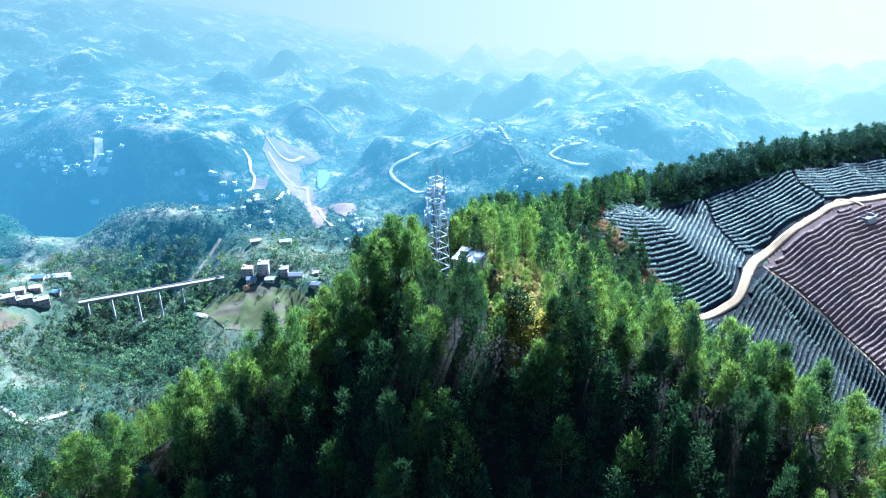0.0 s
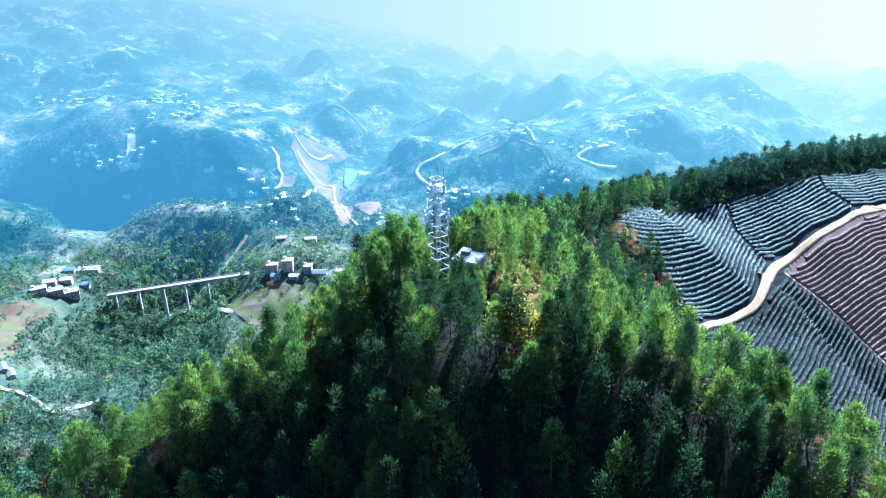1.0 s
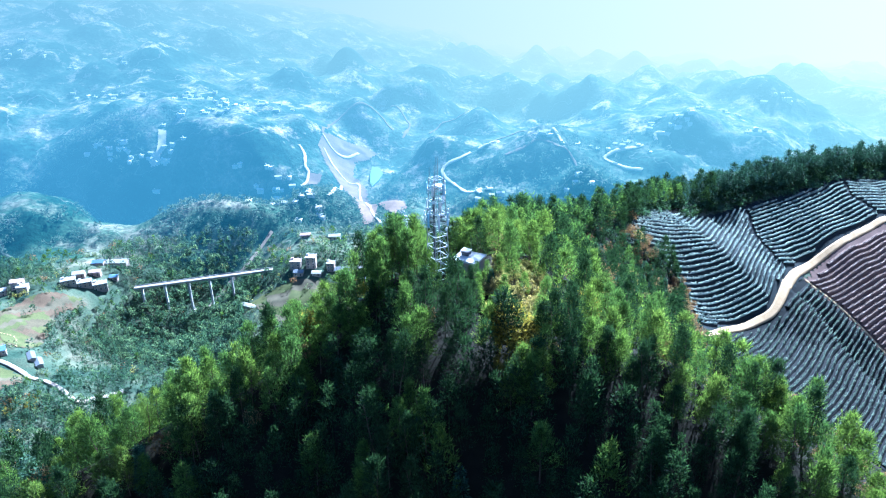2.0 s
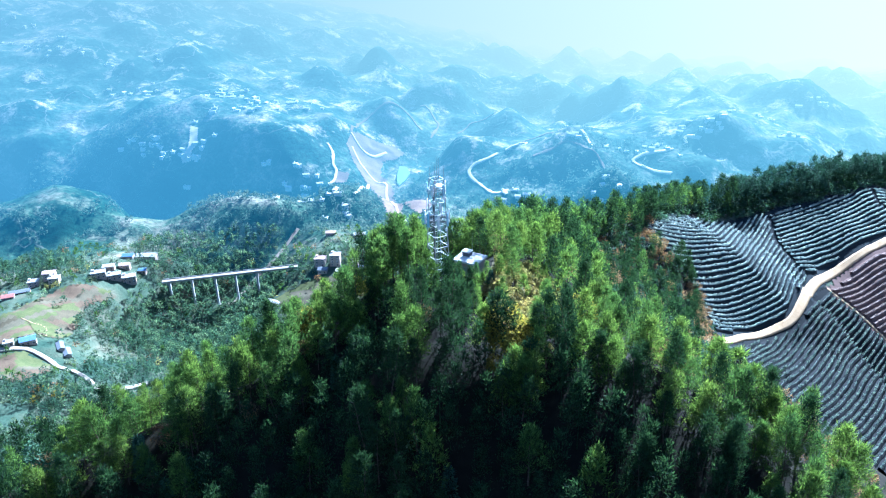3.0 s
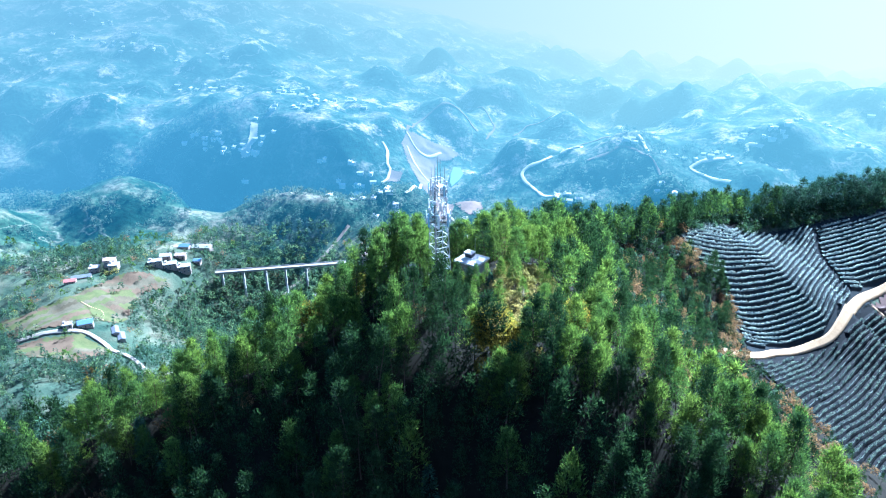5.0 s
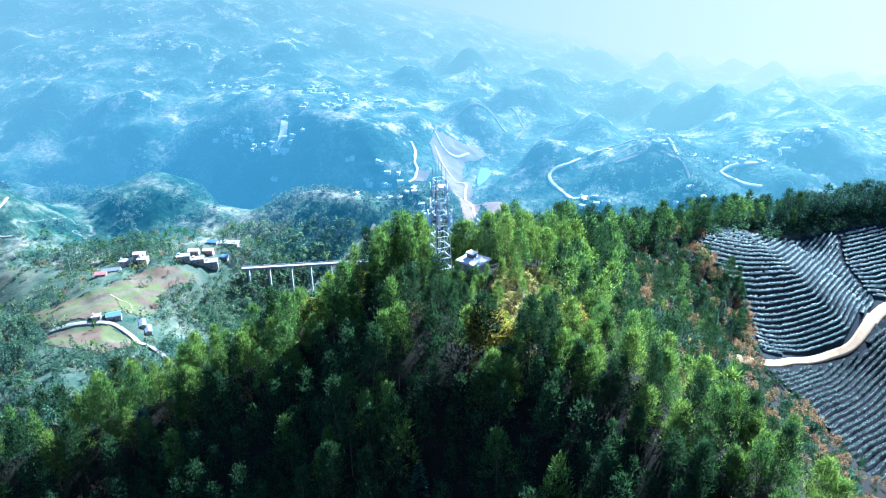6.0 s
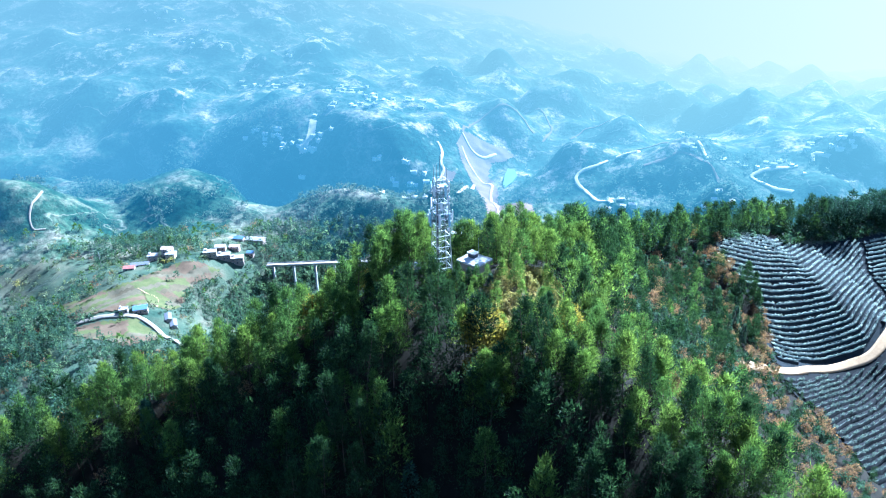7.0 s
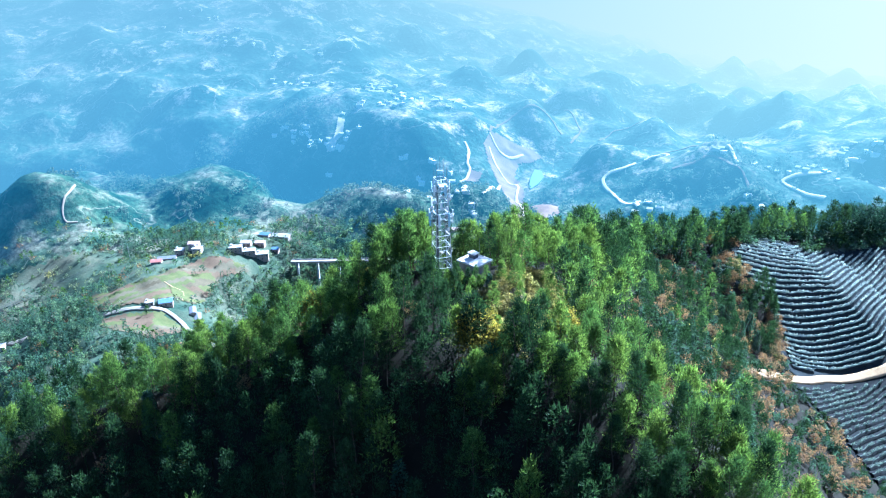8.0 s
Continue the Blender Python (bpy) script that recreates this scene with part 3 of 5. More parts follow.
def crown_pine(tall, wide, clumps, needles, length, width, low=0.25):
    """Flat tufts of needles at the ends of whorled boughs, with gaps between, thinning to a pointed top."""
    u = low + (1 - low) * np.sort(rng.random(clumps)) ** 0.9
    u = 0.5 * u + 0.5 * (np.round(u * 11) / 11 + rng.normal(0, 0.012, clumps))
    a = np.arange(clumps) * 2.4 + rng.normal(0, 0.5, clumps)
    q = 0.35 + 0.65 * rng.random(clumps) ** 0.55
    lop = 1 + 0.25 * np.cos(a - rng.uniform(0, 6.28)) * (1 - u)
    r = wide * np.clip((1.03 - u) / (1 - low), 0, 1) ** 0.78 * q * lop * (0.75 + 0.5 * rng.random(clumps))
    c = np.stack([r * np.cos(a), r * np.sin(a), tall * u + 0.10 * r + rng.normal(0, 0.15, clumps)], 1)
    c = np.repeat(c, needles, 0)
    n = len(c)
    out = c * (1, 1, 0)
    out /= np.linalg.norm(out, axis=1)[:, None] + 0.4
    way = out * 0.7 + rng.normal(0, 0.5, (n, 3)) + (0, 0, 1.0)
    return spray(c + rng.normal(0, 1, (n, 3)) * (0.40, 0.40, 0.16), way, length * (0.5 + 0.9 * rng.random(n)), width * (0.7 + 0.6 * rng.random(n)))


def crown_fir(tall, wide, tiers, needles, length, width):
    """A narrow cone of drooping tiers."""
    u = np.repeat(0.06 + 0.94 * (np.arange(tiers) + rng.random(tiers) * 0.6) / tiers, needles)
    n = len(u)
    a = rng.random(n) * 6.283
    r = wide * np.clip(1.03 - u, 0, 1) * (0.25 + 0.75 * rng.random(n) ** 0.5)
    c = np.stack([r * np.cos(a), r * np.sin(a), tall * u - 0.25 * r], 1)
    way = np.stack([np.cos(a), np.sin(a), np.full(n, -0.15)], 1) + rng.normal(0, 0.35, (n, 3)) + (0, 0, 0.2)
    return spray(c, way, length * (0.6 + 0.8 * rng.random(n)), width * (0.7 + 0.6 * rng.random(n)))


def crown_broad(tall, wide, clumps, leaves, length, width, low=0.3):
    """Open clumps of leaves with gaps between them."""
    d = rng.normal(size=(clumps, 3))
    d /= np.linalg.norm(d, axis=1)[:, None]
    rad = 0.45 + 0.55 * rng.random(clumps) ** 0.5
    mid = tall * (low + 1) / 2
    c = d * rad[:, None] * (wide, wide, tall * (1 - low) / 2) + (0, 0, mid)
    c = np.repeat(c, leaves, 0)
    n = len(c)
    return spray(c + rng.normal(0, 0.36, (n, 3)) * wide * 0.35, rng.normal(size=(n, 3)) + (0, 0, 0.3), length * (0.6 + 0.8 * rng.random(n)), width * (0.7 + 0.6 * rng.random(n)))


def trunk_mesh(name, tall, thick, limbs, reach):
    g = Geo()
    at, lean = Vector((0, 0, -0.6)), Vector((0, 0, 0))
    steps = 5
    spine = [at]
    for k in range(steps):
        lean += Vector(rng.normal(0, 0.05, 3).tolist())
        nxt = at + Vector((lean.x, lean.y, 1)) * ((tall * 0.92 + 0.6) / steps)
        g.rod(at, nxt, thick * (1 - 0.8 * k / steps), thick * (1 - 0.8 * (k + 1) / steps), 6, caps=False)
        at = nxt
        spine.append(at)
    for k in range(limbs):
        u = 0.3 + 0.62 * k / limbs
        i = min(int(u * steps), steps - 1)
        p = spine[i].lerp(spine[i + 1], u * steps - i)
        a, r = k * 2.4, reach * (1.05 - u) ** 0.7
        g.rod(p, p + Vector((math.cos(a) * r, math.sin(a) * r, 0.25 * r)), thick * 0.28, thick * 0.08, 4, caps=False)
    return g.mesh(name, BARK)


def tri_mesh(name, v, mat):
    return mesh_arrays(name, v, np.arange(len(v)).reshape(-1, 3), [mat])


# kind: name, label, crown maker, height, reach, trunk, leaf material
def tree_kind(name, label, crown, tall, thick, reach, mat, limbs=9):
    t = thing(name, Matrix.Identity(4), label, "tree", "trees on the hilltop")
    part("trunk", trunk_mesh("trunk", tall, thick, limbs, reach), t)
    part("crown", tri_mesh("crown", crown, mat), t)
    return t


KINDS = {
    "pine": [tree_kind("pine_tree", "green pine with tufted needles on the wooded hilltop", crown_pine(13.5, 2.8, 108, 24, 0.85, 0.13, 0.22), 13.0, 0.17, 2.6, PINE) for _ in range(3)]
    + [tree_kind("pine_tree", "broad green pine with open boughs on the hilltop", crown_pine(12.5, 3.0, 104, 24, 0.85, 0.13, 0.28), 12.0, 0.18, 2.8, PINE)],
    "dark": [tree_kind("pine_tree", "slim dark green pine on the wooded slope", crown_pine(14.5, 2.4, 108, 24, 0.85, 0.13, 0.26), 14.0, 0.17, 2.1, PINE_DARK) for _ in range(3)],
    "lime": [tree_kind("pine_tree", "bright yellow-green sunlit pine on the slope", crown_pine(12.0, 2.8, 110, 24, 0.85, 0.14), 11.5, 0.15, 2.5, PINE_LIME) for _ in range(2)],
    "fir": [tree_kind("fir_tree", "narrow blue-green conical fir among the pines", crown_fir(9.0, 1.9, 24, 80, 0.75, 0.22), 9.0, 0.13, 1.5, BLUE_FIR)],
    "gold": [tree_kind("broadleaf_tree", "golden yellow autumn tree among green pines", crown_broad(8.5, 2.9, 60, 34, 0.5, 0.32), 8.5, 0.16, 2.4, GOLD)],
    "rust": [tree_kind("broadleaf_tree", "small rust-brown half-bare autumn tree", crown_broad(6.0, 2.2, 45, 22, 0.42, 0.26), 6.0, 0.12, 2.0, RUST)],
    "scrub": [tree_kind("shrub", "dry yellow-green shrub in the clearing", crown_broad(3.2, 1.7, 36, 26, 0.5, 0.3, 0.05), 3.2, 0.08, 1.4, DRY)],
}
ORIGINALS = [o for group in KINDS.values() for o in group]


def spots(x0, x1, y0, y1, step, jitter=0.42):
    x, y = np.meshgrid(np.arange(x0, x1, step), np.arange(y0, y1, step), indexing="ij")
    x, y = x.ravel(), y.ravel()
    return x + rng.uniform(-jitter, jitter, x.shape) * step, y + rng.uniform(-jitter, jitter, x.shape) * step


def clearing(x, y):
    """How open the ground is: round the mast and hut, and the dry slope beside them."""
    hut = np.hypot((x - 4.0) / 8.0, (y - 4.5) / 6.0) < 1
    dry = np.hypot((x - 19) / 9, (y - 1) / 17) + (noise2(x, y, 6, 44) - 0.5) * 0.6 < 1
    return hut, dry


def set_tree(kind, x, y, scale, turn=None):
    src = KINDS[kind][int(rng.integers(len(KINDS[kind])))]
    m = Matrix.LocRotScale((x, y, h1(x, y) - 0.2), Euler((rng.normal(0, 0.04), rng.normal(0, 0.04), rng.uniform(0, 6.28) if turn is None else turn)), (scale * rng.uniform(0.88, 1.12), scale * rng.uniform(0.88, 1.12), scale))
    return copy_thing(src, m)


tx_, ty_ = spots(-150, 115, -95, 200, 4.5)
hut_, dry_ = clearing(tx_, ty_)
spur_, _, out_ = along(RIGHT_SPUR, tx_, ty_)
gully_ = (tx_ > 36) & ~out_ & (spur_ > 15) & (ty_ < 150) & (along(MAIN_CREST, tx_, ty_)[0] > 9)
bank_ = gully_ & (tx_ > 70) & (ty_ < 98)

thin_ = gully_ & (rng.random(tx_.shape) < 0.04)
keep_ = (ty_ > -66) & ~hut_ & ~thin_ & ~inside(FIELD, tx_, ty_) & ~(dry_ & (rng.random(tx_.shape) < 0.2))
tx_, ty_, dry_, gully_, bank_ = tx_[keep_], ty_[keep_], dry_[keep_], gully_[keep_], bank_[keep_]
front_ = (tx_ > -72) & (tx_ < 82) & (ty_ > -62)
ridge_ = np.minimum.reduce([along(RIGHT_SPUR, tx_, ty_)[0], along(LEFT_SPUR, tx_, ty_)[0], along(MAIN_CREST[:4], tx_, ty_)[0], along(FRONT_SPUR, tx_, ty_)[0] + 6])
order_ = np.argsort(np.where(front_, ridge_, 1e6))
single_ = set(order_[:285].tolist())
STUFF = []
for i in range(len(tx_)):
    x, y = float(tx_[i]), float(ty_[i])
    pick = rng.random()
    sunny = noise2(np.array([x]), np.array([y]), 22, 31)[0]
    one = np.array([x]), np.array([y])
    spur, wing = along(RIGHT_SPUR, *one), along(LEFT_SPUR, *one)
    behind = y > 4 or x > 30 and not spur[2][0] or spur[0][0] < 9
    # needle tone follows the light: dark on the front slope, lime along sunlit ridges
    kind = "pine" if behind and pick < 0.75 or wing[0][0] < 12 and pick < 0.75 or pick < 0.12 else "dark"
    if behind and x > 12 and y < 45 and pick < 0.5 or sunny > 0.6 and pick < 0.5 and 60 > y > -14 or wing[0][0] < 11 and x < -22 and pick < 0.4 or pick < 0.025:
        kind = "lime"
    elif pick > 0.965:
        kind = "rust"
    elif pick > 0.955 and y > -25:
        kind = "gold"
    elif pick > 0.93:
        kind = "fir"
    scale = float(rng.uniform(0.72, 1.18))
    if gully_[i]:
        kind = "rust" if pick < 0.17 else "fir" if pick < 0.44 else "dark" if pick < 0.76 else "pine" if pick < 0.9 else "scrub"
        scale *= 0.8
    if bank_[i]:
        kind, scale = ("dark", 0.3) if pick < 0.45 else ("fir", 0.4) if pick < 0.6 else ("rust", 0.6)
    if math.hypot((x - 4) / 11, (y + 4) / 8) < 1:
        scale *= 0.55
    if dry_[i]:
        kind, scale = ("scrub", 1.0) if pick < 0.35 else ("lime", 0.5) if pick < 0.75 else ("pine", 0.6)
    if i in single_:
        set_tree(kind, x, y, scale)
    else:
        STUFF.append((kind, x, y, scale))
# the lime clump near (17, -28) is coloured as sunlit pines
for kind, x, y, s in (("gold", 14.5, -20, 1.45), ("gold", 17.5, -22, 1.1), ("lime", 11, -21, 1.0), ("fir", 27, -16.5, 0.95), ("fir", 29.5, -14, 0.8), ("fir", 25.5, 14, 0.7), ("gold", 13, -24, 0.6), ("pine", 1.5, -1.5, 0.34), ("lime", 4.5, -0.5, 0.36), ("pine", 7.5, 0.2, 0.42), ("pine", 9.8, 1.0, 0.42), ("pine", 3.2, 0.4, 0.4), ("dark", 6.0, -1.2, 0.42), ("lime", 9.0, -1.4, 0.42), ("fir", 10.6, 0.4, 0.5), ("pine", -6, 5, 1.0), ("pine", -9.5, 3, 1.05), ("dark", -12, 6, 1.0), ("pine", -7, 9, 1.05), ("pine", -14, 1, 1.0), ("pine", -10, 8.5, 1.05), ("dark", -17, 3, 1.0), ("pine", 2, 11.5, 0.95), ("pine", 11.5, 13, 0.95), ("pine", 15, 12, 0.9), ("pine", 20, -14, 0.7), ("lime", 23, -16, 0.75), ("pine", 21, -18, 0.9), ("lime", 17, -14, 0.6), ("lime", 17, -28, 1.0), ("lime", 20, -29, 0.95), ("pine", 18.5, -31, 0.95), ("lime", 15, -30, 0.9), ("pine", 21.5, -26, 0.9), ("pine", -3.5, -2.5, 0.42), ("lime", 3, -4, 0.5), ("pine", 8, -3, 0.45)):
    set_tree(kind, x, y, s)
# cypress-like firs, dark pines and rust-brown trees in the gully beside the tea field
for kind, x, y, s in (("fir", 66, 100, 1.15), ("fir", 71, 104, 1.05), ("fir", 69, 96, 0.9), ("fir", 74, 99, 0.85), ("fir", 62, 96, 0.8), ("fir", 37, 86, 1.1), ("fir", 34, 79, 1.0), ("fir", 40, 88, 0.95), ("fir", 46, 115, 1.2),
                      ("rust", 63, 128, 1.3), ("rust", 67, 126, 1.2), ("rust", 60, 124, 1.1), ("rust", 64, 120, 1.2), ("rust", 69, 131, 1.0), ("scrub", 66, 132, 1.4), ("rust", 71, 126, 1.1),
                      ("dark", 79, 128, 0.85), ("dark", 76, 129, 0.9), ("dark", 78, 124, 0.8), ("dark", 81, 127, 0.6), ("rust", 81, 121, 1.2), ("rust", 82, 116, 1.2), ("rust", 83, 110, 1.1), ("rust", 81, 105, 1.0), ("dark", 80, 113, 0.6), ("rust", 52, 92, 0.9), ("rust", 44, 84, 1.0)):
    set_tree(kind, x, y, s)
sx_, sy_ = spots(6, 31, -22, 24, 2.1)
for x, y in zip(sx_.tolist(), sy_.tolist()):
    h_, d_ = clearing(np.array([x]), np.array([y]))
    if d_[0] and not h_[0] and rng.random() < 0.85:
        set_tree("scrub", x, y, float(rng.uniform(0.4, 0.9)))


def forest(name, rows, crowns, label, lift=-0.2, kind="stuff"):
    """Many trees as one mesh: rows of (kind, x, y, scale); crowns: kind -> list of corner arrays, material."""
    mats = sorted({m.name for lst in crowns.values() for _, m in lst})
    vs, slots = [], []
    for k, lst in crowns.items():
        for j, (v, m) in enumerate(lst):
            r = np.array([(x, y, s) for n, (q, x, y, s) in enumerate(rows) if q == k and n % len(lst) == j], float)
            if not len(r):
                continue
            a = rng.random(len(r)) * 6.283
            ca, sa = np.cos(a)[:, None], np.sin(a)[:, None]
            sc = r[:, 2:3]
            wide = sc * rng.uniform(0.85, 1.2, (len(r), 1))
            x = (v[None, :, 0] * ca - v[None, :, 1] * sa) * wide + r[:, 0:1]
            y = (v[None, :, 0] * sa + v[None, :, 1] * ca) * wide + r[:, 1:2]
            z = v[None, :, 2] * sc + (height(r[:, 0], r[:, 1]) + lift)[:, None]
            vs.append(np.stack([x, y, z], -1).reshape(-1, 3))
            slots.append(np.full(len(vs[-1]) // 3, mats.index(m.name)))
    v = np.concatenate(vs)
    me = mesh_arrays(name, v, np.arange(len(v)).reshape(-1, 3), [bpy.data.materials[n] for n in mats], np.concatenate(slots))
    return tagged(new(name, me), label, "trees", kind=kind)


def with_trunk(v, tall, r=0.16):
    """Adds a plain tapering trunk of triangles to a far tree."""
    a = np.array([(math.cos(k * 2.094) * r, math.sin(k * 2.094) * r, -0.5) for k in range(3)])
    tip = np.array([0, 0, tall * 0.8])
    return np.concatenate([v, np.concatenate([np.stack([a[k], a[(k + 1) % 3], tip]) for k in range(3)])])


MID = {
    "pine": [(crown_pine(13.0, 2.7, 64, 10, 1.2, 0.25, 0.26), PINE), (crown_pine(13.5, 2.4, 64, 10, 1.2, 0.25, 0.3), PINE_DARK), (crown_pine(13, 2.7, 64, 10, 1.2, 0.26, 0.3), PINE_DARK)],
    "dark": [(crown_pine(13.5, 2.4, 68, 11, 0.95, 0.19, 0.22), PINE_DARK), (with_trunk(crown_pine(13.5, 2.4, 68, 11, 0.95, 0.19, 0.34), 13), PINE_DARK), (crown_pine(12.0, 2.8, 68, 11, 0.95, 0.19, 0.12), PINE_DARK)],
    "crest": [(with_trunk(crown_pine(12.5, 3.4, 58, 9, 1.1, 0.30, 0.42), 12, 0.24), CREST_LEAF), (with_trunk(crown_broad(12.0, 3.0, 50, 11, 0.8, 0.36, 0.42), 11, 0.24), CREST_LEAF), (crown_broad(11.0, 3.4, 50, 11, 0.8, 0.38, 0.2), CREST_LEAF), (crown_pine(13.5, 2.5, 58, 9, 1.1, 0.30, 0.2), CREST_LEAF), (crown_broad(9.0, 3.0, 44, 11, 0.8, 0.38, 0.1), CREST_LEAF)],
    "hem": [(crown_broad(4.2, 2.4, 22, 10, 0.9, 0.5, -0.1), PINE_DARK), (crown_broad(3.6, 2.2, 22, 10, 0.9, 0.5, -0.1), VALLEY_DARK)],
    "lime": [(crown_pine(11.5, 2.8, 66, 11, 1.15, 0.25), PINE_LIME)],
    "fir": [(crown_fir(9, 1.9, 16, 28, 1.0, 0.4), BLUE_FIR)],
    "gold": [(crown_broad(8.0, 2.7, 36, 12, 0.8, 0.5), GOLD)],
    "rust": [(crown_broad(6.0, 2.2, 30, 10, 0.6, 0.4), RUST)],
    "scrub": [(crown_broad(3.2, 1.7, 24, 10, 0.7, 0.5, 0.05), DRY)],
}
# the tree line along the crest above the fields
lx_, ly_ = spots(88, 470, 176, 450, 4.0)
ld_, _, lr_ = along(MAIN_CREST, lx_, ly_)
lk_ = np.where(lr_, ld_ < 6.5, ld_ < 13) & ~((lx_ < 115) & (ly_ < 200))
STUFF += [("fir" if rng.random() < 0.04 else "crest", float(a), float(b), float(rng.uniform(0.75, 1.18))) for a, b in zip(lx_[lk_], ly_[lk_])]
# bushes under the tree line, widened downhill as a dark band for its shadow
hx_, hy_ = spots(60, 420, 140, 420, 3.2)
hd_, _, hr_ = along(MAIN_CREST, hx_, hy_)
hk_ = np.where(hr_, hd_ < np.where(hx_ > 92, 12, 5), hd_ < 3)
ux_, uy_ = spots(38, 100, 20, 150, 3.4)
us_, _, uo_ = along(RIGHT_SPUR, ux_, uy_)
uk_ = ~uo_ & (us_ > 12) & ~inside(FIELD, ux_, uy_) & (along(MAIN_CREST, ux_, uy_)[2]) & (rng.random(ux_.shape) < 0.75)
STUFF += [("hem" if rng.random() < 0.8 else "rust", float(a), float(b), float(rng.uniform(0.45, 0.95))) for a, b in zip(ux_[uk_], uy_[uk_])]
STUFF += [("hem", float(a), float(b), float(rng.uniform(0.6, 1.2))) for a, b in zip(hx_[hk_], hy_[hk_])]
lv_ = np.array([(x, y) for _, x, y, _ in STUFF])
dd_, _, rr_ = along(MAIN_CREST, lv_[:, 0], lv_[:, 1])
deep_ = (lv_[:, 1] < -66) | (lv_[:, 0] < -128) | (~rr_ & (dd_ > 20) & (lv_[:, 1] > 0)) | (dd_ > 140)
BACK = [("pine" if r[0] in ("fir", "dark", "crest", "hem") else r[0], *r[1:]) for r, o in zip(STUFF, deep_) if o]
STUFF = [r for r, o in zip(STUFF, deep_) if not o]
forest("hilltop_woods", STUFF, MID, "dense pine woods over the hill behind the mast")

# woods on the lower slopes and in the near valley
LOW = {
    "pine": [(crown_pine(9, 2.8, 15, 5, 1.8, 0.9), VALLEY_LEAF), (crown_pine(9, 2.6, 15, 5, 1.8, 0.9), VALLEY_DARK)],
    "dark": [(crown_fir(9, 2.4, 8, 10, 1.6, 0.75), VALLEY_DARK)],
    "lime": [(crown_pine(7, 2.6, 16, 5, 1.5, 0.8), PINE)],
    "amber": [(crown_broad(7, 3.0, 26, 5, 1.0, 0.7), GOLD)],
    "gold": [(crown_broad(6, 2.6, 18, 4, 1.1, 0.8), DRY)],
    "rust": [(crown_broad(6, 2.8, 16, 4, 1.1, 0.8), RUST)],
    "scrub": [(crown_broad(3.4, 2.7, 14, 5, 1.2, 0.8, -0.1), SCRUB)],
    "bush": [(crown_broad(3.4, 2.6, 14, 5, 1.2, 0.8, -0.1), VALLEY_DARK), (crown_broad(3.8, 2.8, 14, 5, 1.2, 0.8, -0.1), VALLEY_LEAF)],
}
SLOPE = dict(LOW, pine=[(crown_pine(10, 2.6, 26, 6, 1.4, 0.55), PINE), (crown_pine(10, 2.4, 26, 6, 1.4, 0.55), PINE_DARK), (crown_pine(10, 2.6, 26, 6, 1.4, 0.55), PINE_DARK)])
forest("hillside_woods", BACK, SLOPE, "dense pine woods down the flanks of the hill")
OPEN = []   # outlines kept free of trees
home_ = [(-44, -40), (-20, -38), (0, -36), (20, -40), (38, -44), (52, -42), (60, -30), (33, -22), (-15, -14), (41, -8), (-28, -8), (48, -16)]
for k, ob in enumerate(ORIGINALS):
    x, y = home_[k % len(home_)]
    ob.matrix_world = Matrix.Translation((x, y, h1(x, y) - 0.2))

# ---- open land in the valley ----
FARM = [(-492, 313), (-467, 330), (-436, 342), (-424, 362), (-423, 383), (-420, 412), (-399, 431), (-383, 437), (-377, 434), (-388, 404), (-377, 371), (-373, 345), (-386, 335), (-392, 324), (-402, 309), (-433, 298)]
MEADOW = [(-425, 284), (-397, 298), (-378, 308), (-354, 303), (-347, 290), (-357, 270), (-387, 266), (-410, 270)]
LAWN = [(-406, 353), (-397, 361), (-385, 359), (-380, 340), (-392, 338)]
TERRACE = [(-235, 470), (-190, 492), (-140, 490), (-120, 470), (-150, 440), (-200, 436)]
SANDPIT = [(-262, 920), (-241, 947), (-209, 967), (-190, 962), (-197, 938), (-216, 917), (-212, 880), (-181, 810), (-145, 701), (-140, 647), (-150, 639), (-164, 686), (-186, 736), (-206, 790), (-228, 826), (-250, 864), (-262, 884)]
SPOIL = [(-145, 708), (-144, 780), (-126, 772), (-107, 695), (-119, 672)]
BUILD_SITE = [(-478, 838), (-466, 836), (-461, 820), (-457, 809), (-461, 796), (-459, 785), (-470, 781), (-476, 790), (-468, 800), (-470, 812)]
ROAD_CUT = [(-256, 801), (-240, 804), (-238, 782), (-254, 772)]
OPEN += [FARM, MEADOW, LAWN, TERRACE, SANDPIT, SPOIL, BUILD_SITE, ROAD_CUT]
patch("farmland", FARM, FARM_SOIL, 0.6, 2.5, "brown and green ploughed plots beside the village", plots=([FARM_SOIL, RED_FIELD, TAN_FIELD, GRASS, GRASS], 62, 5.5, 24))
patch("meadow", MEADOW, GRASS, 0.65, 2.5, "pale green meadow below the village", plots=([GRASS, GRASS, TAN_FIELD, RED_FIELD, FARM_SOIL], 40, 6.5, 24))
patch("grass_plot", LAWN, GRASS, 0.9, 2.0, "bright green grass plot in the farmland")
patch("village_terrace", TERRACE, GRASS, 0.6, 2.5, "grassy terrace in front of the village houses", plots=([GRASS, GRASS, TAN_FIELD, GRASS], 10, 9, 26))
patch("quarry", SANDPIT, FAR_SAND, 1.2, 2.5, "bare pale sand slope above the lake", "quarry")
patch("quarry_lower", SPOIL, FAR_SAND, 1.2, 2.5, "bare pinkish spoil ground below the lake", "quarry")
patch("building_site", BUILD_SITE, FAR_ROAD, 1.2, 1.2, "bright bare building site in the far town", "bare ground")
patch("road_cutting", ROAD_CUT, FAR_SAND, 1.2, 2.5, "bare cut slope below the far road", "bare ground")
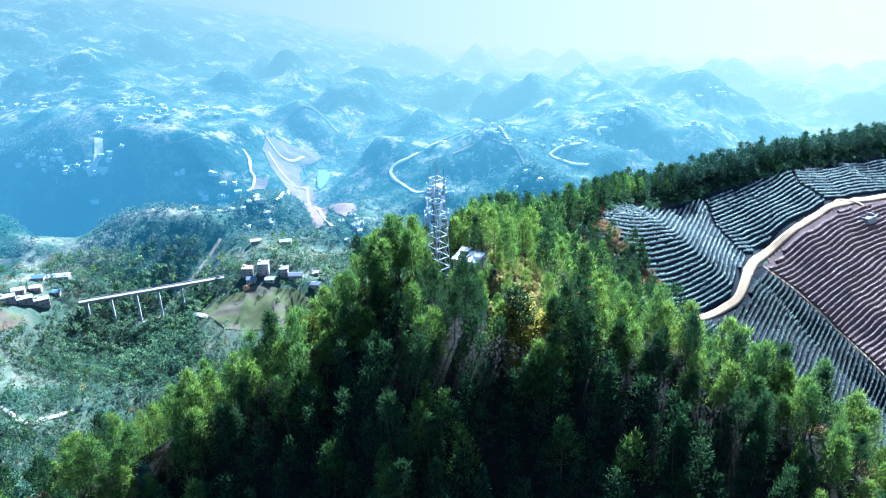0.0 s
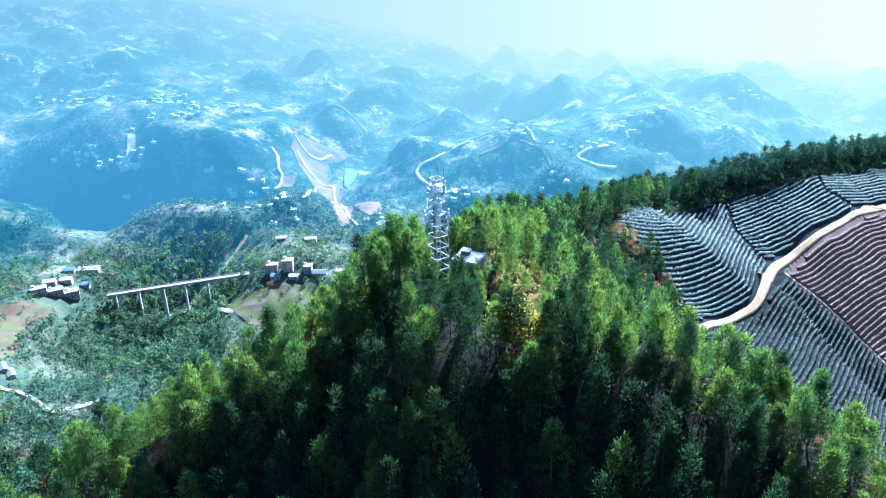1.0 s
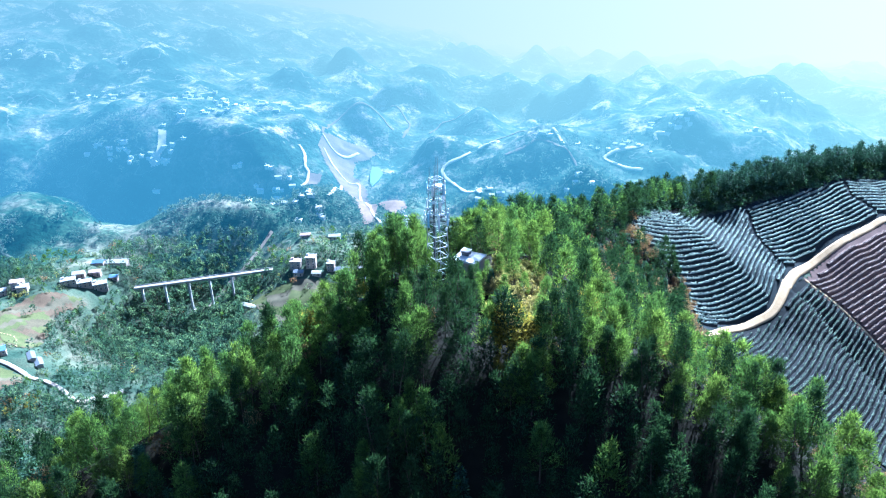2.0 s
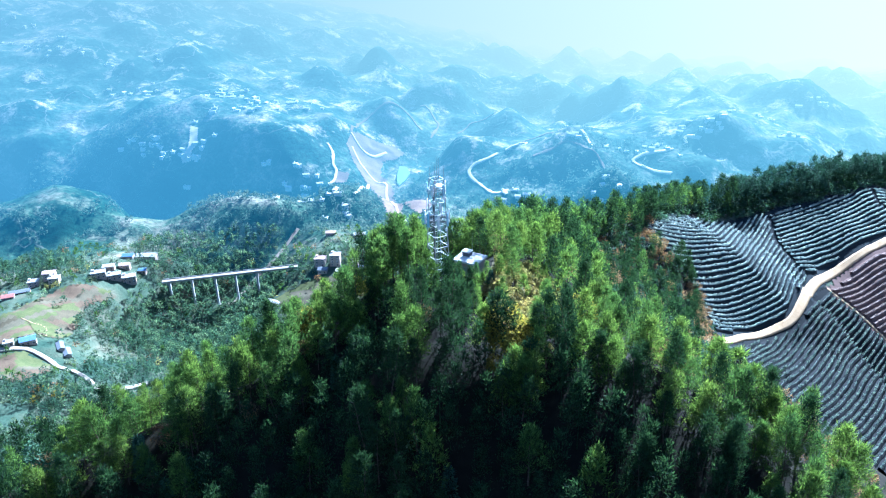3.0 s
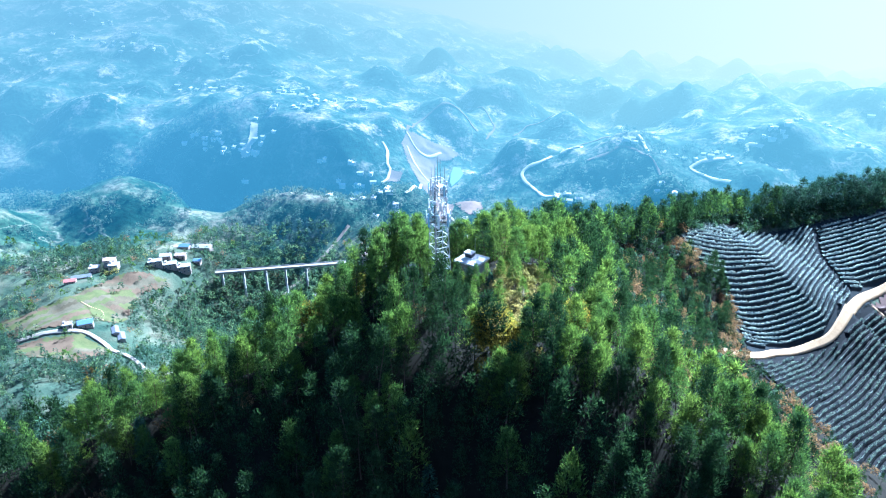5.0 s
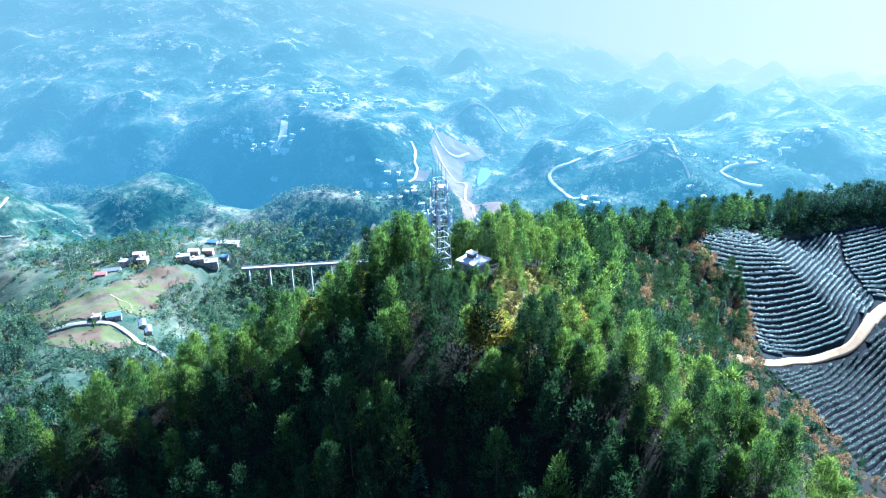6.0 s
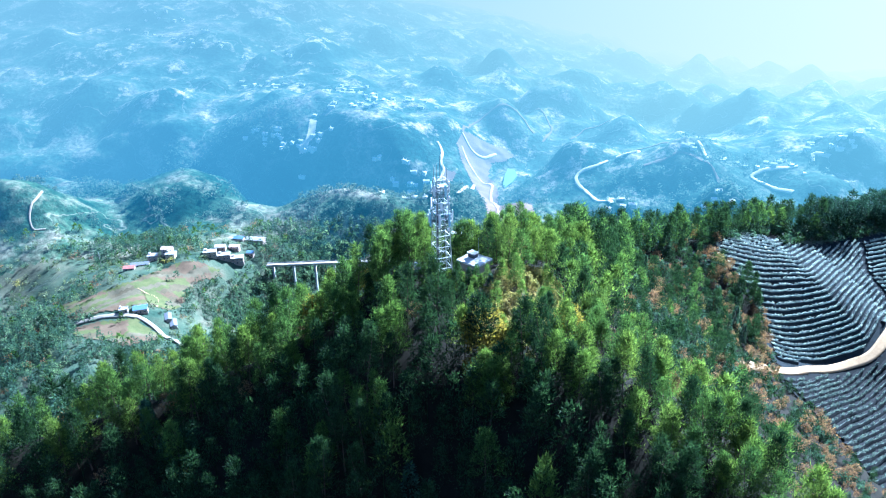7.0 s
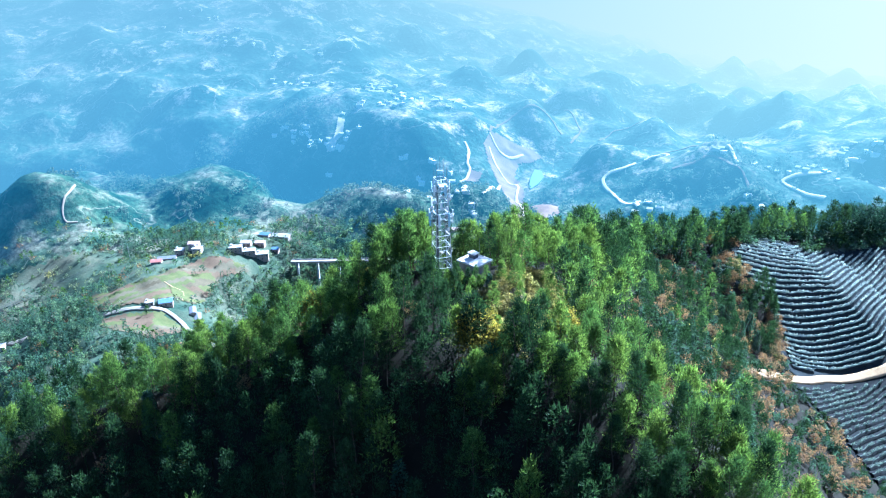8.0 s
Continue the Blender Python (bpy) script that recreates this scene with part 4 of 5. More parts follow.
SAND_TRACKS = ([(-255, 890), (-236, 864), (-217, 850), (-193, 826), (-182, 778), (-160, 720), (-146, 675), (-131, 643)], [(-262, 915), (-244, 905), (-226, 915), (-214, 940)], [(-203, 690), (-201, 710), (-206, 760), (-212, 800)])

HILL_ROAD = [(70, 74, 2.7), (84, 95, 2.7), (100, 114, 2.8), (114, 125, 3.0), (123, 132, 3.2), (129, 141, 3.6), (136, 154, 4.0), (145, 166, 3.4), (156, 177, 3.0), (168, 188, 2.8), (188, 206, 2.8), (208, 224, 2.8), (227, 238, 2.8), (251, 254, 2.8), (330, 310, 2.8)]
ribbon("road", HILL_ROAD, TRACK, 0.85, 2.0, rough=0.06, label="pale winding gravel road through the terraced fields")
ribbon("footpath", [(146, 161), (161, 154), (174, 144), (188, 126), (205, 96)], TRACK, 0.6, 2.0, 0.5, width=1.0, label="narrow pale path between terraced fields", category="path")
ribbon("road_valley", [(-252, 612), (-258, 595), (-269, 565), (-280, 547), (-288, 522), (-294, 503), (-304, 493)], PALE_ROAD, 0.9, 4.0, width=3.6, label="pale road winding down under the bridge")
ribbon("road_farm", [(-428, 290), (-412, 297), (-397, 304), (-386, 309), (-375, 312), (-360, 309), (-350, 304), (-338, 302)], PALE_ROAD, 0.9, 3.0, width=4.2, label="pale concrete road past the farm")
ribbon("road_bank", [(-514, 289), (-505, 296), (-496, 315)], PALE_ROAD, 0.9, 4.0, width=5.0, label="pale road on the bank")
ribbon("road_foot", [(-530, 263), (-506, 258), (-488, 258)], PALE_ROAD, 0.9, 4.0, width=6.0, label="pale road at the foot of the slope")
ribbon("field_path", [(-413, 354), (-401, 351), (-391, 352), (-381, 338)], TRACK, 0.9, 2.0, 0.5, width=0.8, label="narrow winding footpath through the farmland", category="path")
ribbon("road_hill", [(-634, 478), (-629, 464), (-626, 452), (-623, 444), (-617, 437), (-609, 433), (-600, 439)], PALE_ROAD, 0.8, 3.0, 0.8, width=1.7, label="narrow pale road on the wooded knoll")
ribbon("road_low", [(-338, 302), (-327, 299), (-316, 294), (-305, 289), (-298, 305), (-287, 321)], PALE_ROAD, 1.5, 3.0, width=4.0, label="pale road at the valley foot")
ribbon("road_far", [(-17, 730), (-33, 754), (-55, 786), (-69, 804), (-74, 819), (-66, 830), (-49, 839), (-36, 854)], FAR_ROAD, 1.5, 5.0, rough=0.45, width=4.6, label="far white road in a wide bend")
ribbon("road_far_upper", [(-26, 856), (-11, 858), (2, 880), (0, 905), (-12, 915)], FAR_ROAD, 1.5, 5.0, rough=0.45, width=4.0, label="far white road on the hill")
ribbon("road_far_west", [(-283, 858), (-272, 843), (-263, 811), (-257, 803), (-255, 777), (-260, 769)], FAR_ROAD, 1.5, 5.0, rough=0.45, width=4.0, label="far pale road down to the river")
ribbon("road_far_east", [(192, 793), (169, 812), (150, 822), (146, 827), (156, 836), (181, 844), (202, 856)], FAR_ROAD, 1.5, 5.0, rough=0.45, width=4.2, label="far white road on the opposite hill")
ribbon("road_river", SAND_TRACKS[0], FAR_ROAD, 1.9, 5.0, rough=0.45, width=3.2, label="pale road from the quarry down to the river")
ribbon("road_quarry", SAND_TRACKS[1], FAR_ROAD, 2.2, 5.0, rough=0.45, width=3.0, label="white track across the bare quarry slope")
ribbon("road_quarry_side", SAND_TRACKS[2], FAR_ROAD, 2.2, 5.0, rough=0.45, width=3.0, label="white side track beside the bare quarry slope")
for row_ in ([(77, 861), (83, 850), (90, 829)], [(220, 865), (220, 879), (227, 875), (238, 864)]):
    ribbon("road_far_short", row_, FAR_ROAD, 1.8, 4.0, width=4.0, label="short white stretch of road on a far hill")
for row_ in ([(-114, 1037), (-93, 1078), (-59, 1093), (-40, 1140), (-5, 1160), (24, 1130)], [(13, 823), (37, 834), (60, 842), (81, 824), (102, 804), (119, 745)], [(-263, 918), (-266, 990), (-244, 1026), (-215, 1042), (-194, 1050), (-171, 1020)], [(-155, 1012), (-152, 1080), (-183, 1130), (-213, 1150)],
             [(-20, 900), (10, 930), (50, 940), (85, 905)], [(-120, 900), (-95, 930), (-60, 925)]):
    ribbon("track_far", row_, FAR_SAND, 1.2, 6.0, rough=0.7, width=3.4, label="faint bare track along a far hilltop", category="track")
# lake
lake_ = Geo()
lp_ = [(-187, 902), (-175, 897), (-166, 872), (-167, 842), (-172, 816), (-178, 832), (-184, 866)]
lz_ = -274.5
lake_.add([(x, y, lz_) for x, y in lp_] + [(x, y, lz_ - 12) for x, y in lp_], [tuple(range(7))[::-1]] + [(k, (k + 1) % 7, 7 + (k + 1) % 7, 7 + k) for k in range(7)])
tagged(new("water", lake_.mesh("water", LAKE)), "pale turquoise lake water below the quarry", "lake", kind="structure")

# ---- woods of the valley ----
ROADS_XY = np.concatenate([curve_points([c[:2] for c in r], 3) for r in (HILL_ROAD, [(-252, 612), (-269, 565), (-288, 522), (-304, 493)], [(-338, 302), (-327, 299), (-316, 294), (-305, 289), (-298, 305), (-287, 321)], [(-428, 290), (-397, 304), (-375, 312), (-338, 302)], [(-634, 478), (-629, 464), (-623, 444), (-600, 439)], [(-514, 289), (-496, 315)], [(-17, 730), (-55, 786), (-74, 819), (-36, 854)], [(-283, 858), (-263, 811), (-260, 769)], [(192, 793), (146, 827), (202, 856)])])


def on_road(x, y, gap):
    return (np.hypot(x[:, None] - ROADS_XY[None, :, 0], y[:, None] - ROADS_XY[None, :, 1]) < gap).any(1)


HOUSE_XY = []


def valley_rows(x0, x1, y0, y1, step, thin, seed):
    x, y = spots(x0, x1, y0, y1, step)
    dens = fractal(x, y, 120, seed, 3) * 0.5 + 0.5 + rng.uniform(-0.2, 0.2, x.shape)
    keep = (dens > thin) & ~inside(FIELD, x, y)
    for o in OPEN:
        keep &= ~inside(o, x, y) | (rng.random(x.shape) < 0.07)
    keep &= (np.hypot(x + 120, y + 140) < 760) & ((y < 60) | (x > -800 + (610 - y) * 0.66) & (x < -30 - (640 - y) * 0.42))
    keep &= ~((x > -152) & (x < 118) & (y > -96) & (y < 202))
    for hx, hy in HOUSE_XY:
        keep &= np.hypot(x - hx, y - hy) > 10
    x, y = x[keep], y[keep]
    out = ~on_road(x, y, 4.2)
    x, y = x[out], y[out]
    tone = fractal(x, y, 75, seed + 3, 3) + rng.normal(0, 0.12, len(x))
    p = rng.random(len(x))
    rows = []
    for i in range(len(x)):
        if tone[i] < -0.04:
            k = "dark" if p[i] < 0.6 else "pine"
        elif tone[i] < 0.07:
            if p[i] < 0.3:
                continue
            k = "bush" if p[i] < 0.6 else "pine" if p[i] < 0.68 else "scrub"
        elif p[i] < 0.78:
            continue
        else:
            k = "scrub" if p[i] < 0.9 else "bush"
        if p[i] > 0.993:
            k = "gold"
        elif p[i] > 0.975:
            k = "rust"
        elif p[i] > 0.93:
            k = "lime"
        rows.append((k, float(x[i]), float(y[i]), float(rng.uniform(0.6, 1.5))))
    return rows

# ---- houses ----


def house(x, y, turn, wide, deep, tall, roof, roof_mat, label, storeys=2, windows=True, group="village houses", wall=None):
    """A rendered house: walls with a base, flat or gabled roof with eaves, door and windows on the long side."""
    wide, deep, tall = wide * 0.76, deep * 0.8, tall * 0.82
    ob = thing("house", pose(x, y, h1(x, y) - 0.5, 0, 0, turn), label, "house", group)
    w, d = wide / 2, deep / 2
    part("wall", Geo().box((-w, -d, -2.5), (w, d, tall)).box((-w - 0.12, -d - 0.12, -2.5), (w + 0.12, d + 0.12, 0.6)).mesh("wall", wall or WHITEWASH), ob)
    g = Geo()
    if roof == "flat":
        g.box((-w - 0.4, -d - 0.4, tall), (w + 0.4, d + 0.4, tall + 0.25))
        for lo, hi in (((-w - 0.4, -d - 0.4), (w + 0.4, -d - 0.15)), ((-w - 0.4, d + 0.15), (w + 0.4, d + 0.4)), ((-w - 0.4, -d - 0.15), (-w - 0.15, d + 0.15)), ((w + 0.15, -d - 0.15), (w + 0.4, d + 0.15))):
            g.box((*lo, tall + 0.25), (*hi, tall + 0.6))
        g.box((-w * 0.9, d * 0.3, tall + 0.25), (-w * 0.5, d * 0.95, tall + 1.9))
    else:
        r = deep * 0.22
        p = [(-w - 0.6, -d - 0.7, tall - 0.15), (w + 0.6, -d - 0.7, tall - 0.15), (w + 0.6, 0, tall + r), (-w - 0.6, 0, tall + r), (w + 0.6, d + 0.7, tall - 0.15), (-w - 0.6, d + 0.7, tall - 0.15)]
        p += [(a, b, c + 0.22) for a, b, c in p]
        g.add(p, [(3, 2, 1, 0), (5, 4, 2, 3), (6, 7, 8, 9), (9, 8, 10, 11), (0, 1, 7, 6), (4, 5, 11, 10), (1, 2, 8, 7), (2, 4, 10, 8), (3, 0, 6, 9), (5, 3, 9, 11)])
        g.add([(-w, -d, tall - 0.1), (-w, d, tall - 0.1), (-w, 0, tall + r - 0.05), (w, -d, tall - 0.1), (w, d, tall - 0.1), (w, 0, tall + r - 0.05)], [(0, 2, 1), (3, 4, 5)])
    part("roof", g.mesh("roof", roof_mat), ob)
    if windows:
        n = max(2, int(wide / 3.6))
        for s in range(storeys):
            z = 1.0 + s * tall / storeys
            for k in range(n):
                cx = -w + (k + 0.5) * wide / n
                if s == 0 and k == n // 2:
                    part("door", Geo().box((cx - 0.6, -d - 0.06, 0.6), (cx + 0.6, -d + 0.02, 2.6)).mesh("door", DARK_METAL), ob)
                    continue
                win = part("window", Geo().box((cx - 0.9, -d - 0.08, z), (cx + 0.9, -d + 0.02, z + 1.5)).mesh("window", WHITE_STEEL), ob)
                part("pane", Geo().box((cx - 0.8, -d - 0.11, z + 0.1), (cx - 0.04, -d - 0.05, z + 1.4)).box((cx + 0.04, -d - 0.11, z + 0.1), (cx + 0.8, -d - 0.05, z + 1.4)).mesh("pane", GLASS), win)
    HOUSE_XY.append((x, y))
    return ob


W2 = "two-storey white rendered village house with flat roof"
for x, y, turn, wide, deep, tall in ((-401, 451, 30, 17, 10, 7), (-389.5, 458, 30, 16, 10, 6.2), (-378.5, 464.5, 30, 16, 11, 8)):
    house(x, y, turn, wide, deep, tall, "flat", ROOF_SHEET, W2)
house(-402, 471, 20, 14, 9, 5, "gable", ROOF_SHEET, "low white-roofed village house behind others", 1)
house(-392, 482, 15, 13, 8, 6, "gable", PINK_ROOF, "village house with faded pink roof", 2)
house(-376, 486, 10, 9, 7, 5, "gable", BLUE_ROOF, "small village house with blue roof", 1)
house(-385, 513, 8, 26, 11, 5, "gable", ROOF_SHEET, "long shed with bright white roof", 1, False)
house(-402, 507, 8, 14, 9, 4.5, "gable", BLUE_ROOF, "low shed with pale blue roof", 1, False)
house(-449, 422, 25, 12, 9, 7, "flat", ROOF_SHEET, W2)
house(-438, 432, 20, 14, 9, 9, "gable", PINK_ROOF, "three-storey white village house with pink roof", 3)
house(-428, 424, 18, 12, 10, 7, "flat", ROOF_SHEET, W2)
house(-447, 400, 30, 22, 8, 4, "gable", GREY_ROOF, "long low house with grey tile roof", 1)
house(-448, 386, 28, 13, 8, 4, "gable", RED_ROOF, "low house with faded red roof", 1)
house(-458, 408, 28, 12, 8, 4, "gable", RED_ROOF, "low house with faded red roof", 1)
house(-384, 321, 35, 15, 10, 5, "gable", BLUE_ROOF, "farmhouse with dark blue roof beside the road", 1)
house(-394, 312, 35, 9, 7, 4, "flat", ROOF_SHEET, "small white farm building beside the road", 1)
house(-364, 330, 130, 16, 6, 3.5, "gable", GREY_ROOF, "long dark-roofed farm shed", 1, False)
house(-356, 326, 130, 16, 6, 3.5, "gable", GREY_ROOF, "long dark-roofed farm shed", 1, False)
house(-512, 246, 40, 20, 10, 6, "flat", ROOF_SHEET, W2)
house(-196, 512, 4, 14, 10, 10, "flat", PINK_ROOF, "three-storey village house with pinkish walls", 3)
house(-180, 512, 4, 13, 11, 14, "flat", ROOF_SHEET, "tall four-storey village house with white flat roof", 4)
house(-160, 511, 2, 10, 9, 11, "flat", ROOF_SHEET, "three-storey pale village house with flat roof", 3)
house(-190, 499, 0, 12, 8, 5, "gable", GREY_ROOF, "low grey-roofed house in front of taller ones", 1)
house(-172, 499, 0, 11, 7, 4, "gable", ROOF_SHEET, "low white-roofed annex beside taller houses", 1)
house(-148, 508, 0, 18, 10, 5, "gable", GREY_ROOF, "wide house with dark tile roof", 1)
house(-128, 500, -10, 12, 8, 5, "gable", GREY_ROOF, "house with dark tile roof at the wood's edge", 1)
house(-132, 521, 10, 9, 7, 4, "flat", ROOF_SHEET, "small white house near the wood", 1)
house(-174, 590, 10, 16, 8, 5, "gable", ROOF_SHEET, "white-roofed house behind the village", 1)
house(-205, 585, 10, 14, 8, 5, "gable", PINK_ROOF, "pink-roofed house behind the village", 1)
house(-231, 462, 160, 22, 6, 3, "gable", ROOF_SHEET, "long low greenhouse with white roof", 1, False)


def bridge():
    """A long straight road bridge on tall slim piers."""
    a, b = Vector((-350, 474.0, -258.5)), Vector((-222, 515.5, -255.5))
    d = (b - a).normalized()
    n = Vector((-d.y, d.x, 0)).normalized()
    ob = thing("bridge", Matrix.Identity(4), "long concrete road bridge on tall slim piers over a gorge", "bridge")

    def beam(name, off, wide, lo, hi, mat, label=""):
        g = Geo()
        c = []
        for p in (a, b):
            for s in (-1, 1):
                for z in (lo, hi):
                    c.append(p + n * (off + s * wide / 2) + Vector((0, 0, z)))
        g.add(c, [(0, 1, 3, 2), (4, 6, 7, 5), (0, 4, 5, 1), (2, 3, 7, 6), (1, 5, 7, 3), (0, 2, 6, 4)])
        return part(name, g.mesh(name, mat), ob, label)

    beam("deck", 0, 7.0, -0.5, 0.0, PALE_ROAD, "pale concrete deck")
    beam("girder", 1.8, 1.2, -1.7, -0.5, CONCRETE)
    beam("girder", -1.8, 1.2, -1.7, -0.5, CONCRETE)
    beam("parapet", 3.35, 0.3, 0.0, 0.8, CONCRETE)
    beam("parapet", -3.35, 0.3, 0.0, 0.8, CONCRETE)
    for u in PIERS:
        p = a.lerp(b, u)
        base = h1(p.x, p.y) - 2
        g = Geo()
        t = Matrix.Translation((p.x, p.y, 0)) @ Matrix.Rotation(math.atan2(d.y, d.x), 4, "Z")
        g.box((-0.9, -2.2, base), (0.9, 2.2, p.z - 2.7), t)
        pier = part("pier", g.mesh("pier", CONCRETE), ob)
        part("cap", Geo().box((-1.2, -3.6, p.z - 2.7), (1.2, 3.6, p.z - 1.7), t).mesh("cap", CONCRETE), pier)
    return ob


PIERS = (0.05, 0.21, 0.38, 0.53, 0.69)
bridge()
STUFF2 = valley_rows(-740, 120, 60, 640, 5.3, 0.18, 61)
STUFF2 += [r for r in valley_rows(-420, 420, -330, 60, 12.0, 0.1, 62)]
# thick woods in the gorge and a golden clump below the farm
wx_, wy_ = spots(-395, -215, 385, 560, 4.8)
wk_ = (height(wx_, wy_) < -272) & ~on_road(wx_, wy_, 4.5)
STUFF2 += [("dark" if rng.random() < 0.4 else "pine", float(a), float(b), float(rng.uniform(0.8, 1.5))) for a, b in zip(wx_[wk_], wy_[wk_])]
nx_, ny_ = spots(-470, -215, 110, 292, 4.6)
nk_ = (fractal(nx_, ny_, 60, 63, 3) + rng.uniform(-0.15, 0.15, nx_.shape) > -0.12) & ~on_road(nx_, ny_, 5)
for o in OPEN:
    nk_ &= ~inside(o, nx_, ny_)
STUFF2 += [("dark" if q < 0.55 else "pine" if q < 0.8 else "bush" if q < 0.93 else "lime" if q < 0.97 else "rust", float(a), float(b), float(rng.uniform(0.7, 1.35))) for a, b, q in zip(nx_[nk_], ny_[nk_], rng.random(int(nk_.sum())))]
STUFF2 += [("amber", -323 + float(a), 262 + float(b), 1.0) for a, b in rng.normal(0, 5, (7, 2))]
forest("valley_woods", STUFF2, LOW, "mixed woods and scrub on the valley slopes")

# woods of the far distance, part of the backdrop
far_x, far_y = spots(-1000, 700, 480, 1200, 7.5)
fr_ = np.hypot(far_x + 120, far_y + 140)
fd_ = fractal(far_x, far_y, 110, 66, 5) * 0.5 + 0.5
k_ = (fr_ > 745) & (fr_ < 1080) & ((fd_ > 0.40 + 0.2 * smooth(860, 1080, fr_) + rng.uniform(-0.08, 0.08, fr_.shape)) | (np.hypot((far_x + 285) / 100, (far_y - 670) / 90) < 1) & (rng.random(fr_.shape) < 0.7)) & (np.abs(np.arctan2(far_x, far_y + 140)) < radians(50)) & ((far_x < -120) | (rng.random(far_x.shape) < 0.45))
k_ &= (far_x > -390) | (far_y > 700) | (fractal(far_x, far_y, 45, 67, 3) + rng.uniform(-0.1, 0.1, far_x.shape) < -0.05)
for o in OPEN:
    k_ &= ~inside(o, far_x, far_y)
far_x, far_y = far_x[k_], far_y[k_]
k_ = ~on_road(far_x, far_y, 11)
far_x, far_y = far_x[k_], far_y[k_]
ks_ = rng.uniform(0.7, 1.5, len(far_x))
FARW = {"wood": [(crown_broad(5, 3.6, 10, 3, 2.0, 1.7, 0.0), FAR_WOOD), (crown_broad(6, 3.2, 10, 3, 2.0, 1.7, 0.0), FAR_WOOD)]}
forest("backdrop_woods", [("wood", float(a), float(b), float(c)) for a, b, c in zip(far_x, far_y, ks_)], FARW, "far blue woods in the haze")

# ---- far town ----


def far_houses(cx, cy, sx, sy, turn, count, seed, group):
    r = random.Random(seed)
    c, s = math.cos(radians(turn)), math.sin(radians(turn))
    for _ in range(count):
        u, v = r.gauss(0, sx), r.gauss(0, sy)
        x, y = cx + u * c - v * s, cy + u * s + v * c
        house(x, y, r.choice((0, 15, -20, 90)), r.uniform(6, 13), r.uniform(5, 8), r.choice((2.2, 2.6, 3.2, 4.5)), r.choice(("flat", "gable")), FAR_WHITE, "small white far-off town house on the slope", 2, False, group, FAR_WHITE)


for row in ((-485, 954, 70, 8, 5, 22, 1), (-432, 965, 30, 14, -30, 14, 2), (-383, 966, 24, 12, -20, 12, 3), (-430, 877, 30, 8, 0, 8, 4), (-454, 798, 10, 28, 10, 14, 5), (-515, 796, 26, 6, 5, 10, 6), (-303, 759, 24, 34, -10, 26, 7), (-645, 1003, 40, 10, 0, 12, 8),
            (-109, 655, 14, 16, 0, 12, 9), (149, 853, 40, 10, 0, 12, 10), (258, 876, 14, 8, 0, 8, 11), (106, 716, 12, 8, 0, 5, 12), (-19, 735, 14, 6, 0, 5, 13), (330, 1000, 30, 14, 0, 8, 14), (-242, 666, 30, 16, 10, 12, 15), (466, 1065, 30, 12, 0, 7, 16),
            (-1024, 1259, 30, 14, 0, 8, 17), (-865, 1129, 26, 12, 0, 9, 18), (-992, 1181, 30, 8, 0, 7, 19), (-764, 1111, 60, 8, 4, 14, 20), (-538, 799, 20, 8, 0, 6, 21), (62, 857, 14, 8, 0, 4, 22), (346, 885, 10, 6, 0, 4, 23), (227, 923, 12, 8, 0, 5, 24)):
    far_houses(*row, "far town houses")

# ---- terraced fields ----
DA, DB = Vector((28, 20)).normalized(), Vector((19, 37)).normalized()
DC, DD = Vector((56, 45)).normalized(), Vector((29, 42)).normalized()
GAP = 1.88


def strip(name, parent, p, z, nr, profile, wob, mat):
    """A band that runs along a row: profile of (offset downhill, height) with an uneven height."""
    n = len(p)
    rows = []
    for off, up in profile:
        q = p + nr * (off + rng.normal(0, wob, n))[:, None]
        rows.append(np.c_[q, z + up + rng.normal(0, wob, n)])
    v = np.concatenate(rows)
    i = np.arange(n - 1)
    f = np.concatenate([np.stack([k * n + i, k * n + i + 1, (k + 1) * n + i + 1, (k + 1) * n + i], 1)[:, ::-1] for k in range(len(rows) - 1)])
    return part(name, mesh_arrays(name, v, f, [mat]), parent)


